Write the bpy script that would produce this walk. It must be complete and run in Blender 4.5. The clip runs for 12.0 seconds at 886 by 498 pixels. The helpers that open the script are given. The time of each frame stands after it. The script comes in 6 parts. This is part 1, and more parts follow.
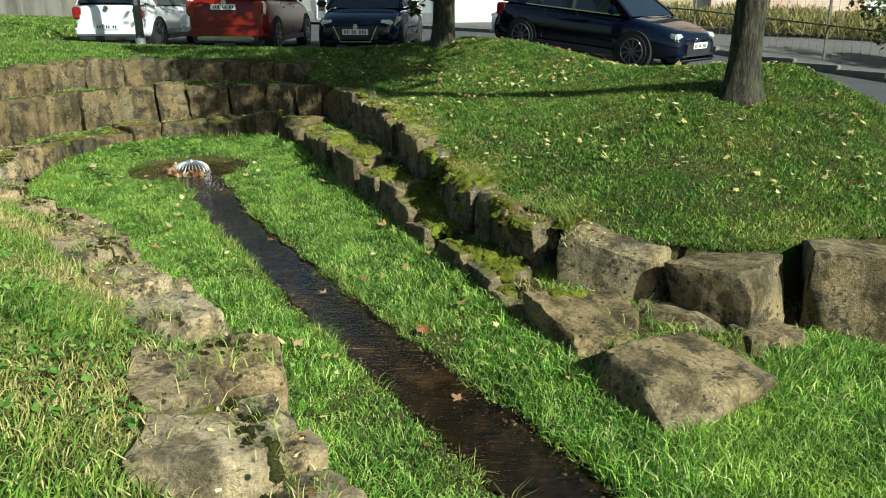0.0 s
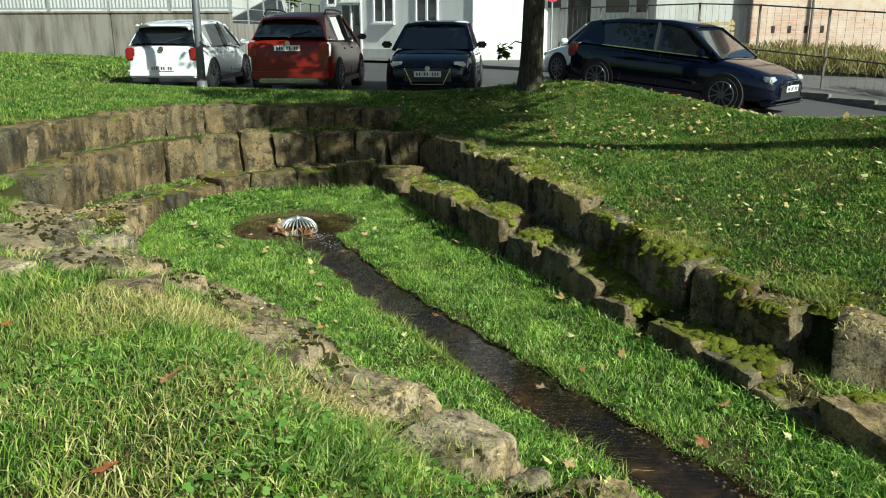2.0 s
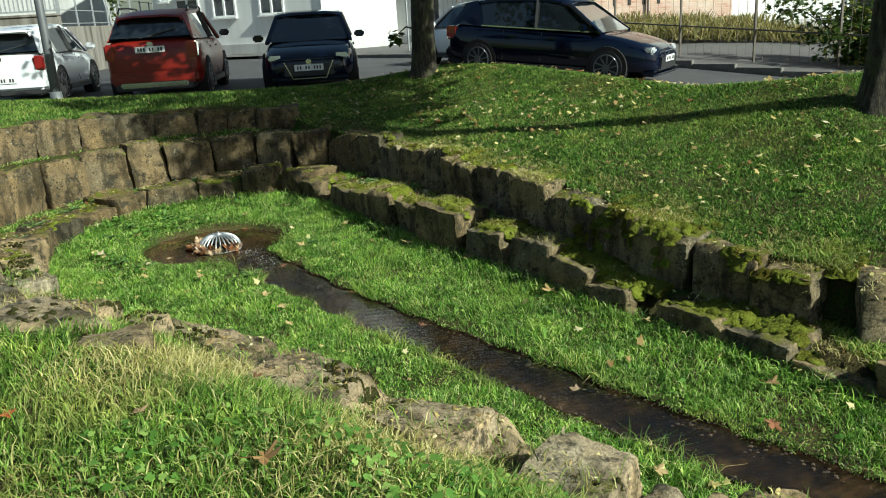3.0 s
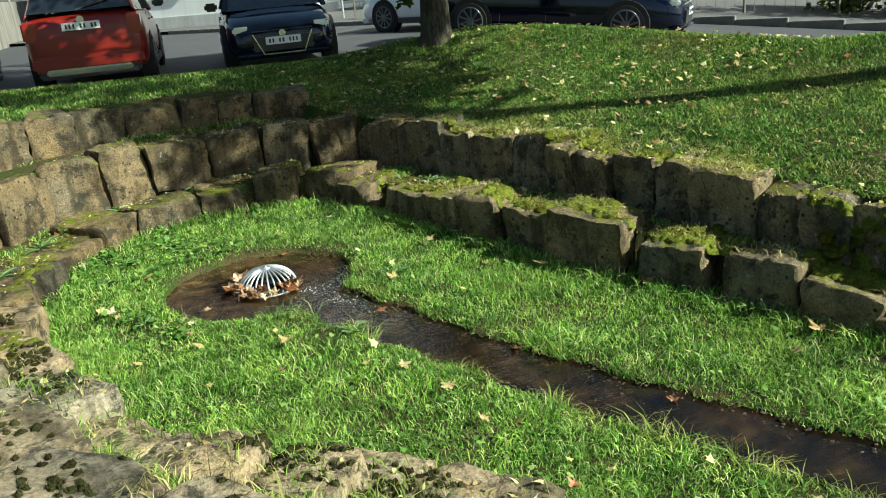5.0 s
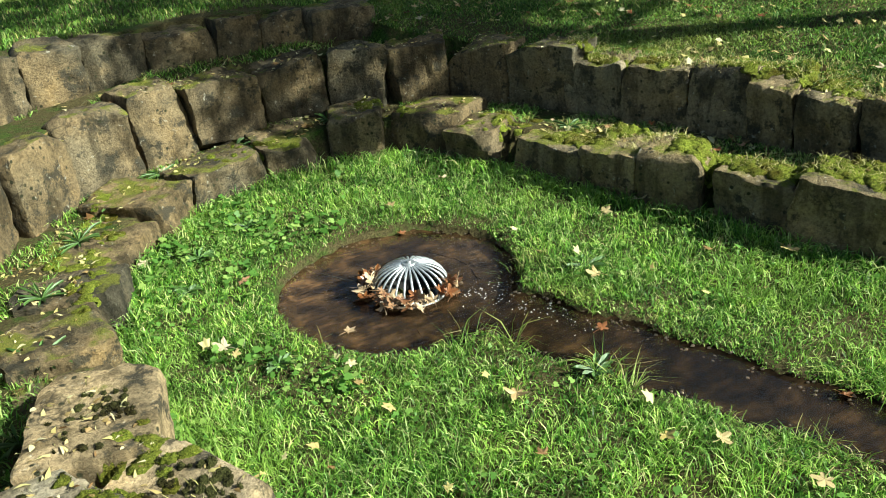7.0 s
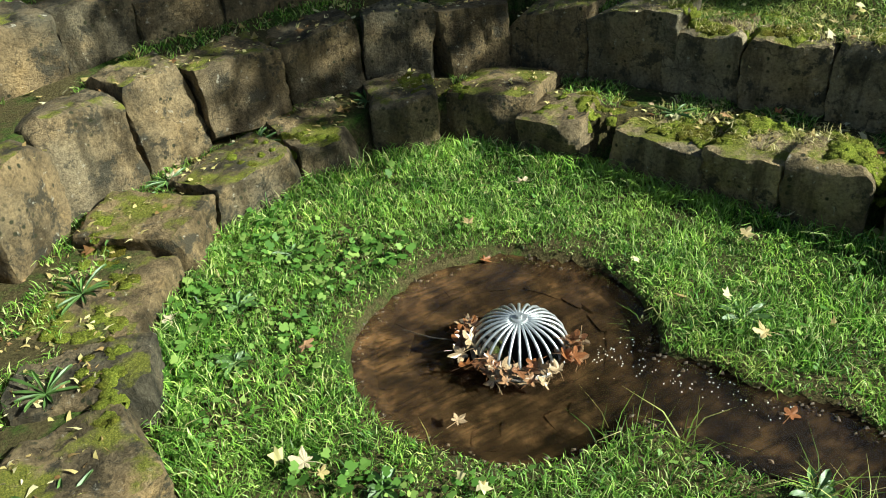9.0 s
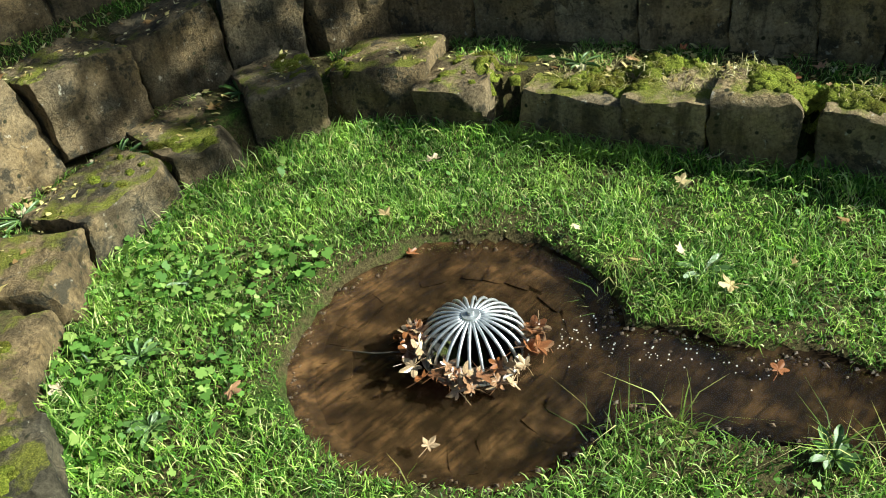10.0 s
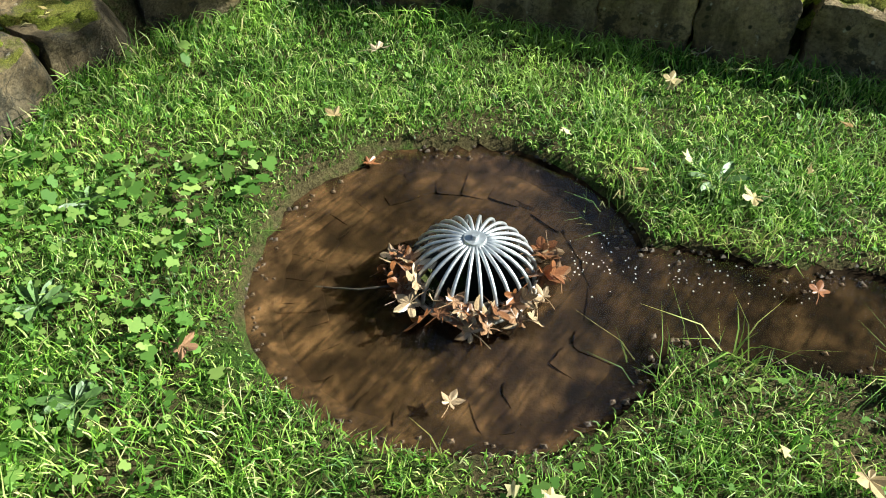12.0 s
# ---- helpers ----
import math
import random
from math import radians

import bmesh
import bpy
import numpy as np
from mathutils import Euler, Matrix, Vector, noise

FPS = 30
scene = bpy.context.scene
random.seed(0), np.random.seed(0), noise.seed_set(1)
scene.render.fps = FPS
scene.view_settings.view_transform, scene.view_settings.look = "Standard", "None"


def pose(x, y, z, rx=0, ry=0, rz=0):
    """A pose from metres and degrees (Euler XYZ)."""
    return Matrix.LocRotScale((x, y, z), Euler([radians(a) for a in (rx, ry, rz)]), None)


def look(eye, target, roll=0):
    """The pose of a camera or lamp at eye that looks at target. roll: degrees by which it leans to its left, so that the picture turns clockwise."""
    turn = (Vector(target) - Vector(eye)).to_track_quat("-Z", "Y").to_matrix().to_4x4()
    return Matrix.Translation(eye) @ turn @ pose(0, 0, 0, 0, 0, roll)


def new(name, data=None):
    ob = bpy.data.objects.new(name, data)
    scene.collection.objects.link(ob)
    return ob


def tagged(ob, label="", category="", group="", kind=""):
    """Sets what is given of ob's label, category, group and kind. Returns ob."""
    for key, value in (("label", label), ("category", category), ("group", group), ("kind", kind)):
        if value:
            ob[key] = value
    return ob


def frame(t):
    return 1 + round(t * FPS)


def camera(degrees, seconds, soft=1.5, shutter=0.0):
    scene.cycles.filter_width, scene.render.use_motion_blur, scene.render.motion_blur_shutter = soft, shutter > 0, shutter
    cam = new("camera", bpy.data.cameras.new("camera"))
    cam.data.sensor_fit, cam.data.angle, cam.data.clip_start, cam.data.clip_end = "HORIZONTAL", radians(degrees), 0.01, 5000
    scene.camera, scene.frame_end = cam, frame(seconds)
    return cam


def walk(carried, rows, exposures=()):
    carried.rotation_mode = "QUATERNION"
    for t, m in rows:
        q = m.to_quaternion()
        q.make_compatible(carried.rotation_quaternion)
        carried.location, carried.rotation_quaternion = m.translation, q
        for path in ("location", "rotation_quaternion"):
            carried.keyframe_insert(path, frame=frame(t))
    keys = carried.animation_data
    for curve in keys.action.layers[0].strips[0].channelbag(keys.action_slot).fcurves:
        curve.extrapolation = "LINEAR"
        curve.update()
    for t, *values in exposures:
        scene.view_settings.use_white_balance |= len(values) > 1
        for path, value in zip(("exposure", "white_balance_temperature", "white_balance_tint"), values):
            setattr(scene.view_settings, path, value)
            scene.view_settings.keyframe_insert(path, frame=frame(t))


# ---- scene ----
from mathutils import bvhtree
cam = camera(58.0, 12.0, soft=1.0)
PATH = [
    (0, (0.01, 0.172, 2.256), (0.011, 2.079, 1.651), -0.1),
    (0.5, (-0.351, 0.511, 2.386), (-0.477, 2.438, 1.867), -0.4),
    (1, (-0.71, 0.676, 2.418), (-0.837, 2.616, 1.947), 2.0),
    (1.5, (-1.114, 0.93, 2.388), (-1.224, 2.861, 1.878), 0.5),
    (2, (-1.616, 1.028, 2.384), (-1.592, 2.956, 1.855), -0.1),
    (2.5, (-2.118, 1.21, 2.369), (-1.852, 3.113, 1.816), -1.4),
    (3, (-2.608, 1.631, 2.395), (-2.21, 3.507, 1.827), -3.3),
    (3.2, (-2.781, 1.856, 2.374), (-2.356, 3.736, 1.841), -2.6),
    (4.8, (-3.841, 3.892, 2.382), (-3.187, 5.674, 1.752), -5.1),
    (5, (-3.935, 4.189, 2.352), (-3.297, 5.967, 1.693), -5.3),
    (5.5, (-4.287, 4.776, 2.4), (-3.754, 6.558, 1.665), -6.3),
    (6, (-4.509, 5.362, 2.431), (-3.827, 7.059, 1.624), -5.6),
    (6.5, (-4.722, 5.935, 2.462), (-4.044, 7.571, 1.533), -7.2),
    (6.7, (-4.823, 6.15, 2.446), (-4.11, 7.784, 1.54), -6.1),
    (8.3, (-4.809, 7.635, 2.552), (-3.914, 9.003, 1.4), -6.7),
    (8.5, (-4.849, 7.757, 2.549), (-3.904, 9.07, 1.372), -5.5),
    (9, (-4.888, 7.951, 2.557), (-4.107, 9.427, 1.457), -4.8),
    (9.2, (-4.875, 8.066, 2.45), (-4.124, 9.661, 1.506), -5.4),
    (9.5, (-4.815, 8.219, 2.342), (-4.043, 9.683, 1.219), -7.6),
    (10, (-4.86, 8.481, 2.413), (-3.851, 9.734, 1.225), -7.7),
    (10.5, (-4.87, 8.66, 2.457), (-3.83, 9.832, 1.215), -6.0),
    (11, (-4.849, 8.79, 2.364), (-3.771, 9.901, 1.097), -4.6),
    (11.5, (-4.874, 9.106, 2.281), (-3.653, 10.062, 1.018), -3.0),
    (12, (-4.937, 9.321, 2.077), (-3.751, 10.145, 0.693), 2.0),
]
walk(cam, [(t, look(eye, target, roll)) for t, eye, target, roll in PATH], exposures=[(0.0, 0.84, 6150, -8), (1.5, 0.74, 6150, -8), (3.0, 0.76, 6150, -8), (5.0, 1.2, 6150, -8), (6.5, 1.44, 6150, -7), (8.5, 1.26, 6150, -6), (10.0, 1.40, 6150, -4), (12.0, 1.5, 6150, -1)])

# ---- light ----
SUN_DIR = Vector((0.70, -0.71, 0.68)).normalized()      # towards the sun
world = bpy.data.worlds.new("world")
scene.world = world
world.use_nodes = True
wn = world.node_tree
sky = wn.nodes.new("ShaderNodeTexSky")
sky.sky_type, sky.sun_disc = "NISHITA", False
sky.dust_density, sky.air_density = 1.8, 1.0
sky.sun_elevation = math.asin(SUN_DIR.z)
sky.sun_rotation = math.atan2(SUN_DIR.x, SUN_DIR.y)
wn.nodes["Background"].inputs["Strength"].default_value = 0.05
wn.links.new(sky.outputs["Color"], wn.nodes["Background"].inputs["Color"])
sun = new("sun", bpy.data.lights.new("sun", "SUN"))
sun.data.energy, sun.data.angle, sun.data.color = 5.0, radians(0.55), (1.0, 0.96, 0.89)
sun.matrix_world = look(SUN_DIR * 60, (0, 0, 0))


# ---- materials ----
def material(name):
    m = bpy.data.materials.new(name)
    m.use_nodes = True
    return m, m.node_tree.nodes, m.node_tree.links, m.node_tree.nodes["Principled BSDF"]


def ramp(nodes, links, value, stops):
    r = nodes.new("ShaderNodeValToRGB")
    while len(r.color_ramp.elements) < len(stops):
        r.color_ramp.elements.new(0.5)
    for e, (p, c) in zip(r.color_ramp.elements, stops):
        e.position, e.color = p, (*c, 1)
    links.new(value, r.inputs["Fac"])
    return r.outputs["Color"]


def noise_of(nodes, links, scale, detail=4.0, rough=0.6, coords=None):
    if coords is None:
        coords = nodes.new("ShaderNodeTexCoord").outputs["Object"]
    n = nodes.new("ShaderNodeTexNoise")
    n.inputs["Scale"].default_value, n.inputs["Detail"].default_value, n.inputs["Roughness"].default_value = scale, detail, rough
    links.new(coords, n.inputs["Vector"])
    return n.outputs["Fac"]


def mixed(nodes, links, fac, a, b, kind="MIX"):
    m = nodes.new("ShaderNodeMix")
    m.data_type, m.blend_type = "RGBA", kind
    for value, socket in ((fac, m.inputs[0]), (a, m.inputs[6]), (b, m.inputs[7])):
        if isinstance(value, (int, float)):
            socket.default_value = value
        elif isinstance(value, tuple):
            socket.default_value = (*value, 1)
        else:
            links.new(value, socket)
    return m.outputs[2]


def bump(nodes, links, height, bsdf, strength=0.5, distance=0.01):
    b = nodes.new("ShaderNodeBump")
    b.inputs["Strength"].default_value, b.inputs["Distance"].default_value = strength, distance
    links.new(height, b.inputs["Height"])
    links.new(b.outputs["Normal"], bsdf.inputs["Normal"])


def plain(name, colour, roughness=0.5, metallic=0.0, coat=0.0, vary=0.12, scale=8.0, relief=0.0):
    """A painted or moulded surface with slight unevenness in colour and gloss."""
    m, n, l, b = material(name)
    f = noise_of(n, l, scale, 6)
    lo, hi = tuple(c * (1 - vary) for c in colour), tuple(min(1, c * (1 + vary)) for c in colour)
    l.new(ramp(n, l, f, [(0.3, lo), (0.7, hi)]), b.inputs["Base Color"])
    b.inputs["Roughness"].default_value, b.inputs["Metallic"].default_value = roughness, metallic
    b.inputs["Coat Weight"].default_value, b.inputs["Coat Roughness"].default_value = coat, 0.04
    if relief:
        bump(n, l, noise_of(n, l, scale * 12, 5), b, relief)
    return m


def stone_material(name, moss, warm, grey):
    """Weathered sandstone: bedded grain, dark lichen, pale spots, and moss on what faces up."""
    m, n, l, b = material(name)
    co = n.new("ShaderNodeTexCoord").outputs["Object"]
    info = n.new("ShaderNodeObjectInfo")
    shift = n.new("ShaderNodeVectorMath")
    shift.operation = "MULTIPLY_ADD"
    shift.inputs[1].default_value = (1, 1, 1)
    l.new(co, shift.inputs[0])
    times = n.new("ShaderNodeVectorMath")
    times.operation = "SCALE"
    times.inputs[0].default_value = (37, 53, 71)
    l.new(info.outputs["Random"], times.inputs["Scale"])
    l.new(times.outputs["Vector"], shift.inputs[2])
    at = shift.outputs["Vector"]
    ochre, umber = (warm[0] * 1.12, warm[1] * 1.06, warm[2] * 0.94), (grey[0] * 0.62, grey[1] * 0.62, grey[2] * 0.62)
    own = ramp(n, l, info.outputs["Random"], [(0.0, warm), (0.28, grey), (0.5, ochre), (0.72, umber), (1.0, warm)])
    own = mixed(n, l, ramp(n, l, noise_of(n, l, 2.1, 4, 0.6, at), [(0.42, (0, 0, 0)), (0.62, (0.8, 0.8, 0.8))]), own, ochre)
    grain = noise_of(n, l, 55, 8, 0.7, at)
    broad = noise_of(n, l, 3.2, 5, 0.6, at)
    c = mixed(n, l, 1.0, own, ramp(n, l, grain, [(0.3, (0.48, 0.46, 0.43)), (0.5, (1.0, 0.98, 0.95)), (0.7, (1.45, 1.42, 1.36))]), "MULTIPLY")
    c = mixed(n, l, 1.0, c, ramp(n, l, broad, [(0.34, (0.38, 0.38, 0.36)), (0.47, (0.85, 0.84, 0.8)), (0.6, (1.15, 1.12, 1.05)), (0.75, (1.55, 1.42, 1.15))]), "MULTIPLY")
    fall = n.new("ShaderNodeMapping")
    fall.inputs["Scale"].default_value = (1, 1, 0.18)
    l.new(at, fall.inputs["Vector"])
    c = mixed(n, l, 1.0, c, ramp(n, l, noise_of(n, l, 7, 5, 0.6, fall.outputs[0]), [(0.38, (0.42, 0.42, 0.4)), (0.52, (1.0, 1.0, 1.0))]), "MULTIPLY")
    lichen = ramp(n, l, noise_of(n, l, 6.5, 9, 0.74, at), [(0.535, (0, 0, 0)), (0.60, (0.88, 0.88, 0.88))])
    c = mixed(n, l, lichen, c, (0.035, 0.032, 0.022))
    pale = ramp(n, l, noise_of(n, l, 21, 6, 0.6, at), [(0.64, (0, 0, 0)), (0.72, (0.55, 0.55, 0.55))])
    c = mixed(n, l, pale, c, (0.5, 0.47, 0.38))
    spots = n.new("ShaderNodeTexVoronoi")
    spots.inputs["Scale"].default_value = 17
    l.new(at, spots.inputs["Vector"])
    dots = ramp(n, l, spots.outputs["Distance"], [(0.16, (1, 1, 1)), (0.26, (0, 0, 0))])
    where = ramp(n, l, noise_of(n, l, 5, 4, 0.6, at), [(0.48, (0, 0, 0)), (0.56, (1, 1, 1))])
    c = mixed(n, l, mixed(n, l, 1.0, dots, where, "MULTIPLY"), c, (0.03, 0.03, 0.014))
    crack = n.new("ShaderNodeTexVoronoi")
    crack.feature = "DISTANCE_TO_EDGE"
    crack.inputs["Scale"].default_value = 4.5
    bent = n.new("ShaderNodeVectorMath")
    bent.operation = "MULTIPLY_ADD"
    bent.inputs[1].default_value = (0.35, 0.35, 0.35)
    wob = n.new("ShaderNodeTexNoise")
    wob.inputs["Scale"].default_value, wob.inputs["Detail"].default_value = 6, 5
    l.new(at, wob.inputs["Vector"])
    l.new(wob.outputs["Color"], bent.inputs[0])
    l.new(at, bent.inputs[2])
    l.new(bent.outputs["Vector"], crack.inputs["Vector"])
    seam = ramp(n, l, crack.outputs["Distance"], [(0.0, (0.7, 0.7, 0.7)), (0.035, (0, 0, 0))])
    seam = mixed(n, l, 1.0, seam, ramp(n, l, noise_of(n, l, 3, 3, 0.5, at), [(0.45, (0, 0, 0)), (0.6, (1, 1, 1))]), "MULTIPLY")
    c = mixed(n, l, seam, c, (0.02, 0.018, 0.012))
    up = n.new("ShaderNodeSeparateXYZ")
    l.new(n.new("ShaderNodeNewGeometry").outputs["Normal"], up.inputs[0])
    patch = noise_of(n, l, 4.3, 7, 0.65, at)
    sum_ = n.new("ShaderNodeMath")
    sum_.operation = "MULTIPLY_ADD"
    sum_.inputs[1].default_value = 0.55
    l.new(up.outputs["Z"], sum_.inputs[0])
    l.new(patch, sum_.inputs[2])
    edge = 1.16 - 0.5 * moss
    half_ = n.new("ShaderNodeMath")
    half_.operation = "MULTIPLY"
    half_.inputs[1].default_value = 0.6
    l.new(sum_.outputs[0], half_.inputs[0])
    mask = ramp(n, l, half_.outputs[0], [(0.6 * (edge - 0.05), (0, 0, 0)), (0.6 * (edge + 0.04), (1, 1, 1))])
    tuft = ramp(n, l, noise_of(n, l, 160, 4, 0.7, at), [(0.28, (0.035, 0.04, 0.006)), (0.5, (0.12, 0.125, 0.018)), (0.72, (0.26, 0.235, 0.04))])
    c = mixed(n, l, mask, c, tuft)
    l.new(c, b.inputs["Base Color"])
    b.inputs["Roughness"].default_value = 0.92
    b.inputs["Specular IOR Level"].default_value = 0.2
    add = n.new("ShaderNodeMath")
    add.operation = "ADD"
    l.new(grain, add.inputs[0])
    l.new(noise_of(n, l, 14, 8, 0.7, at), add.inputs[1])
    bump(n, l, add.outputs[0], b, 0.75, 0.03)
    return m


def leaf_material(name, stops, through_light, patchy=None, rough=0.5):
    """Blades and leaves: colour by piece, with light passing through."""
    m, n, l, b = material(name)
    c = ramp(n, l, n.new("ShaderNodeNewGeometry").outputs["Random Per Island"], stops)
    if patchy:
        pos = n.new("ShaderNodeNewGeometry").outputs["Position"]
        f = noise_of(n, l, 0.9, 6, 0.65, pos)
        c = mixed(n, l, ramp(n, l, f, [(0.50, (0, 0, 0)), (0.68, (0.75, 0.75, 0.75))]), c, patchy)
        c = mixed(n, l, 1.0, c, ramp(n, l, noise_of(n, l, 4.0, 4, 0.6, pos), [(0.32, (0.5, 0.56, 0.5)), (0.5, (0.95, 0.95, 0.95)), (0.68, (1.4, 1.28, 1.2))]), "MULTIPLY")
    l.new(c, b.inputs["Base Color"])
    b.inputs["Roughness"].default_value = rough
    b.inputs["Specular IOR Level"].default_value = 0.22
    t = n.new("ShaderNodeBsdfTranslucent")
    l.new(c, t.inputs["Color"])
    mix = n.new("ShaderNodeMixShader")
    mix.inputs[0].default_value = through_light
    l.new(b.outputs[0], mix.inputs[1])
    l.new(t.outputs[0], mix.inputs[2])
    l.new(mix.outputs[0], n["Material Output"].inputs["Surface"])
    return m


def turf_material():
    m, n, l, b = material("soil_and_thatch")
    pos = n.new("ShaderNodeNewGeometry").outputs["Position"]
    fine = noise_of(n, l, 60, 8, 0.75, pos)
    c = ramp(n, l, fine, [(0.3, (0.010, 0.016, 0.004)), (0.5, (0.035, 0.07, 0.010)), (0.7, (0.09, 0.16, 0.024))])
    bare = ramp(n, l, noise_of(n, l, 2.6, 9, 0.75, pos), [(0.40, (0, 0, 0)), (0.52, (0.92, 0.92, 0.92))])
    c = mixed(n, l, bare, c, ramp(n, l, fine, [(0.3, (0.02, 0.015, 0.008)), (0.7, (0.13, 0.10, 0.045))]))
    l.new(c, b.inputs["Base Color"])
    b.inputs["Roughness"].default_value = 0.95
    b.inputs["Specular IOR Level"].default_value = 0.1
    bump(n, l, fine, b, 0.9, 0.03)
    return m


def bark_material():
    m, n, l, b = material("bark")
    co = n.new("ShaderNodeTexCoord").outputs["Object"]
    mp = n.new("ShaderNodeMapping")
    mp.inputs["Scale"].default_value = (1, 1, 0.22)
    l.new(co, mp.inputs["Vector"])
    f = noise_of(n, l, 26, 9, 0.7, mp.outputs[0])
    c = ramp(n, l, f, [(0.36, (0.006, 0.005, 0.004)), (0.5, (0.026, 0.021, 0.014)), (0.68, (0.10, 0.08, 0.05))])
    green = ramp(n, l, noise_of(n, l, 5, 6, 0.65, co), [(0.5, (0, 0, 0)), (0.62, (0.7, 0.7, 0.7))])
    c = mixed(n, l, green, c, (0.05, 0.055, 0.018))
    l.new(c, b.inputs["Base Color"])
    b.inputs["Roughness"].default_value = 0.95
    bump(n, l, f, b, 1.0, 0.03)
    return m


def silt_material():
    m, n, l, b = material("wet_silt")
    pos = n.new("ShaderNodeNewGeometry").outputs["Position"]
    f = noise_of(n, l, 7, 8, 0.65, pos)
    c = ramp(n, l, f, [(0.32, (0.007, 0.0048, 0.0026)), (0.5, (0.024, 0.0155, 0.008)), (0.74, (0.085, 0.054, 0.026))])
    c = mixed(n, l, 1.0, c, ramp(n, l, noise_of(n, l, 1.4, 3, 0.5, pos), [(0.35, (0.5, 0.5, 0.5)), (0.65, (1.2, 1.15, 1.1))]), "MULTIPLY")
    sep = n.new("ShaderNodeSeparateXYZ")
    l.new(pos, sep.inputs[0])
    where = n.new("ShaderNodeMath")
    where.operation = "MULTIPLY_ADD"
    where.inputs[1].default_value, where.inputs[2].default_value = -0.45, 0.0
    l.new(sep.outputs["X"], where.inputs[0])
    sum_ = n.new("ShaderNodeMath")
    sum_.operation = "ADD"
    l.new(where.outputs[0], sum_.inputs[0])
    l.new(sep.outputs["Y"], sum_.inputs[1])
    silted = n.new("ShaderNodeMapRange")
    silted.inputs["From Min"].default_value, silted.inputs["From Max"].default_value = 11.0, 11.75
    l.new(sum_.outputs[0], silted.inputs["Value"])
    c = mixed(n, l, 1.0, c, ramp(n, l, silted.outputs["Result"], [(0.0, (0.56, 0.56, 0.55)), (1.0, (1.25, 1.2, 1.15))]), "MULTIPLY")
    streak = n.new("ShaderNodeMapping")
    streak.inputs["Rotation"].default_value = (0, 0, radians(-63))
    streak.inputs["Scale"].default_value = (0.22, 1.6, 1)
    l.new(pos, streak.inputs["Vector"])
    c = mixed(n, l, 1.0, c, ramp(n, l, noise_of(n, l, 26, 7, 0.7, streak.outputs[0]), [(0.36, (0.35, 0.35, 0.35)), (0.5, (0.95, 0.95, 0.95)), (0.66, (1.5, 1.45, 1.35))]), "MULTIPLY")
    l.new(c, b.inputs["Base Color"])
    b.inputs["Roughness"].default_value = 0.9
    b.inputs["Specular IOR Level"].default_value = 0.03
    bump(n, l, noise_of(n, l, 40, 6, 0.7, pos), b, 0.5, 0.01)
    return m


def water_material():
    m, n, l, b = material("water")
    pos = n.new("ShaderNodeNewGeometry").outputs["Position"]
    b.inputs["Base Color"].default_value = (0.88, 0.80, 0.68, 1)
    b.inputs["Roughness"].default_value, b.inputs["IOR"].default_value = 0.01, 1.36
    b.inputs["Specular IOR Level"].default_value = 1.0
    b.inputs["Transmission Weight"].default_value = 1.0
    w = n.new("ShaderNodeTexNoise")
    mp = n.new("ShaderNodeMapping")
    mp.inputs["Rotation"].default_value = (0, 0, radians(-63))
    mp.inputs["Scale"].default_value = (0.38, 1.9, 1)
    l.new(pos, mp.inputs["Vector"])
    l.new(mp.outputs[0], w.inputs["Vector"])
    w.inputs["Scale"].default_value, w.inputs["Detail"].default_value = 13, 4
    sep = n.new("ShaderNodeSeparateXYZ")
    l.new(pos, sep.inputs[0])
    run = n.new("ShaderNodeMapRange")
    run.inputs["From Min"].default_value, run.inputs["From Max"].default_value = 10.3, 9.3
    run.inputs["To Min"].default_value, run.inputs["To Max"].default_value = 0.5, 1.0
    l.new(sep.outputs["Y"], run.inputs["Value"])
    bp = n.new("ShaderNodeBump")
    bp.inputs["Distance"].default_value = 0.0045
    l.new(run.outputs["Result"], bp.inputs["Strength"])
    fine_ = n.new("ShaderNodeMath")
    fine_.operation = "MULTIPLY_ADD"
    fine_.inputs[1].default_value = 0.4
    l.new(noise_of(n, l, 42, 3, 0.5, mp.outputs[0]), fine_.inputs[0])
    l.new(w.outputs["Fac"], fine_.inputs[2])
    l.new(fine_.outputs[0], bp.inputs["Height"])
    l.new(bp.outputs["Normal"], b.inputs["Normal"])
    return m


def paint(name, colour, roughness=0.25, coat=1.0, metallic=0.0):
    return plain(name, colour, roughness, metallic, coat, vary=0.04, scale=3)


def glass_material(name, colour, rough=0.04):
    m, n, l, b = material(name)
    b.inputs["Base Color"].default_value = (*colour, 1)
    b.inputs["Roughness"].default_value, b.inputs["Specular IOR Level"].default_value = rough, 0.5
    b.inputs["Coat Weight"].default_value, b.inputs["Coat Roughness"].default_value = 1.0, 0.02
    f = noise_of(n, l, 3, 3)
    l.new(ramp(n, l, f, [(0.3, tuple(c * 0.6 for c in colour)), (0.7, colour)]), b.inputs["Base Color"])
    return m


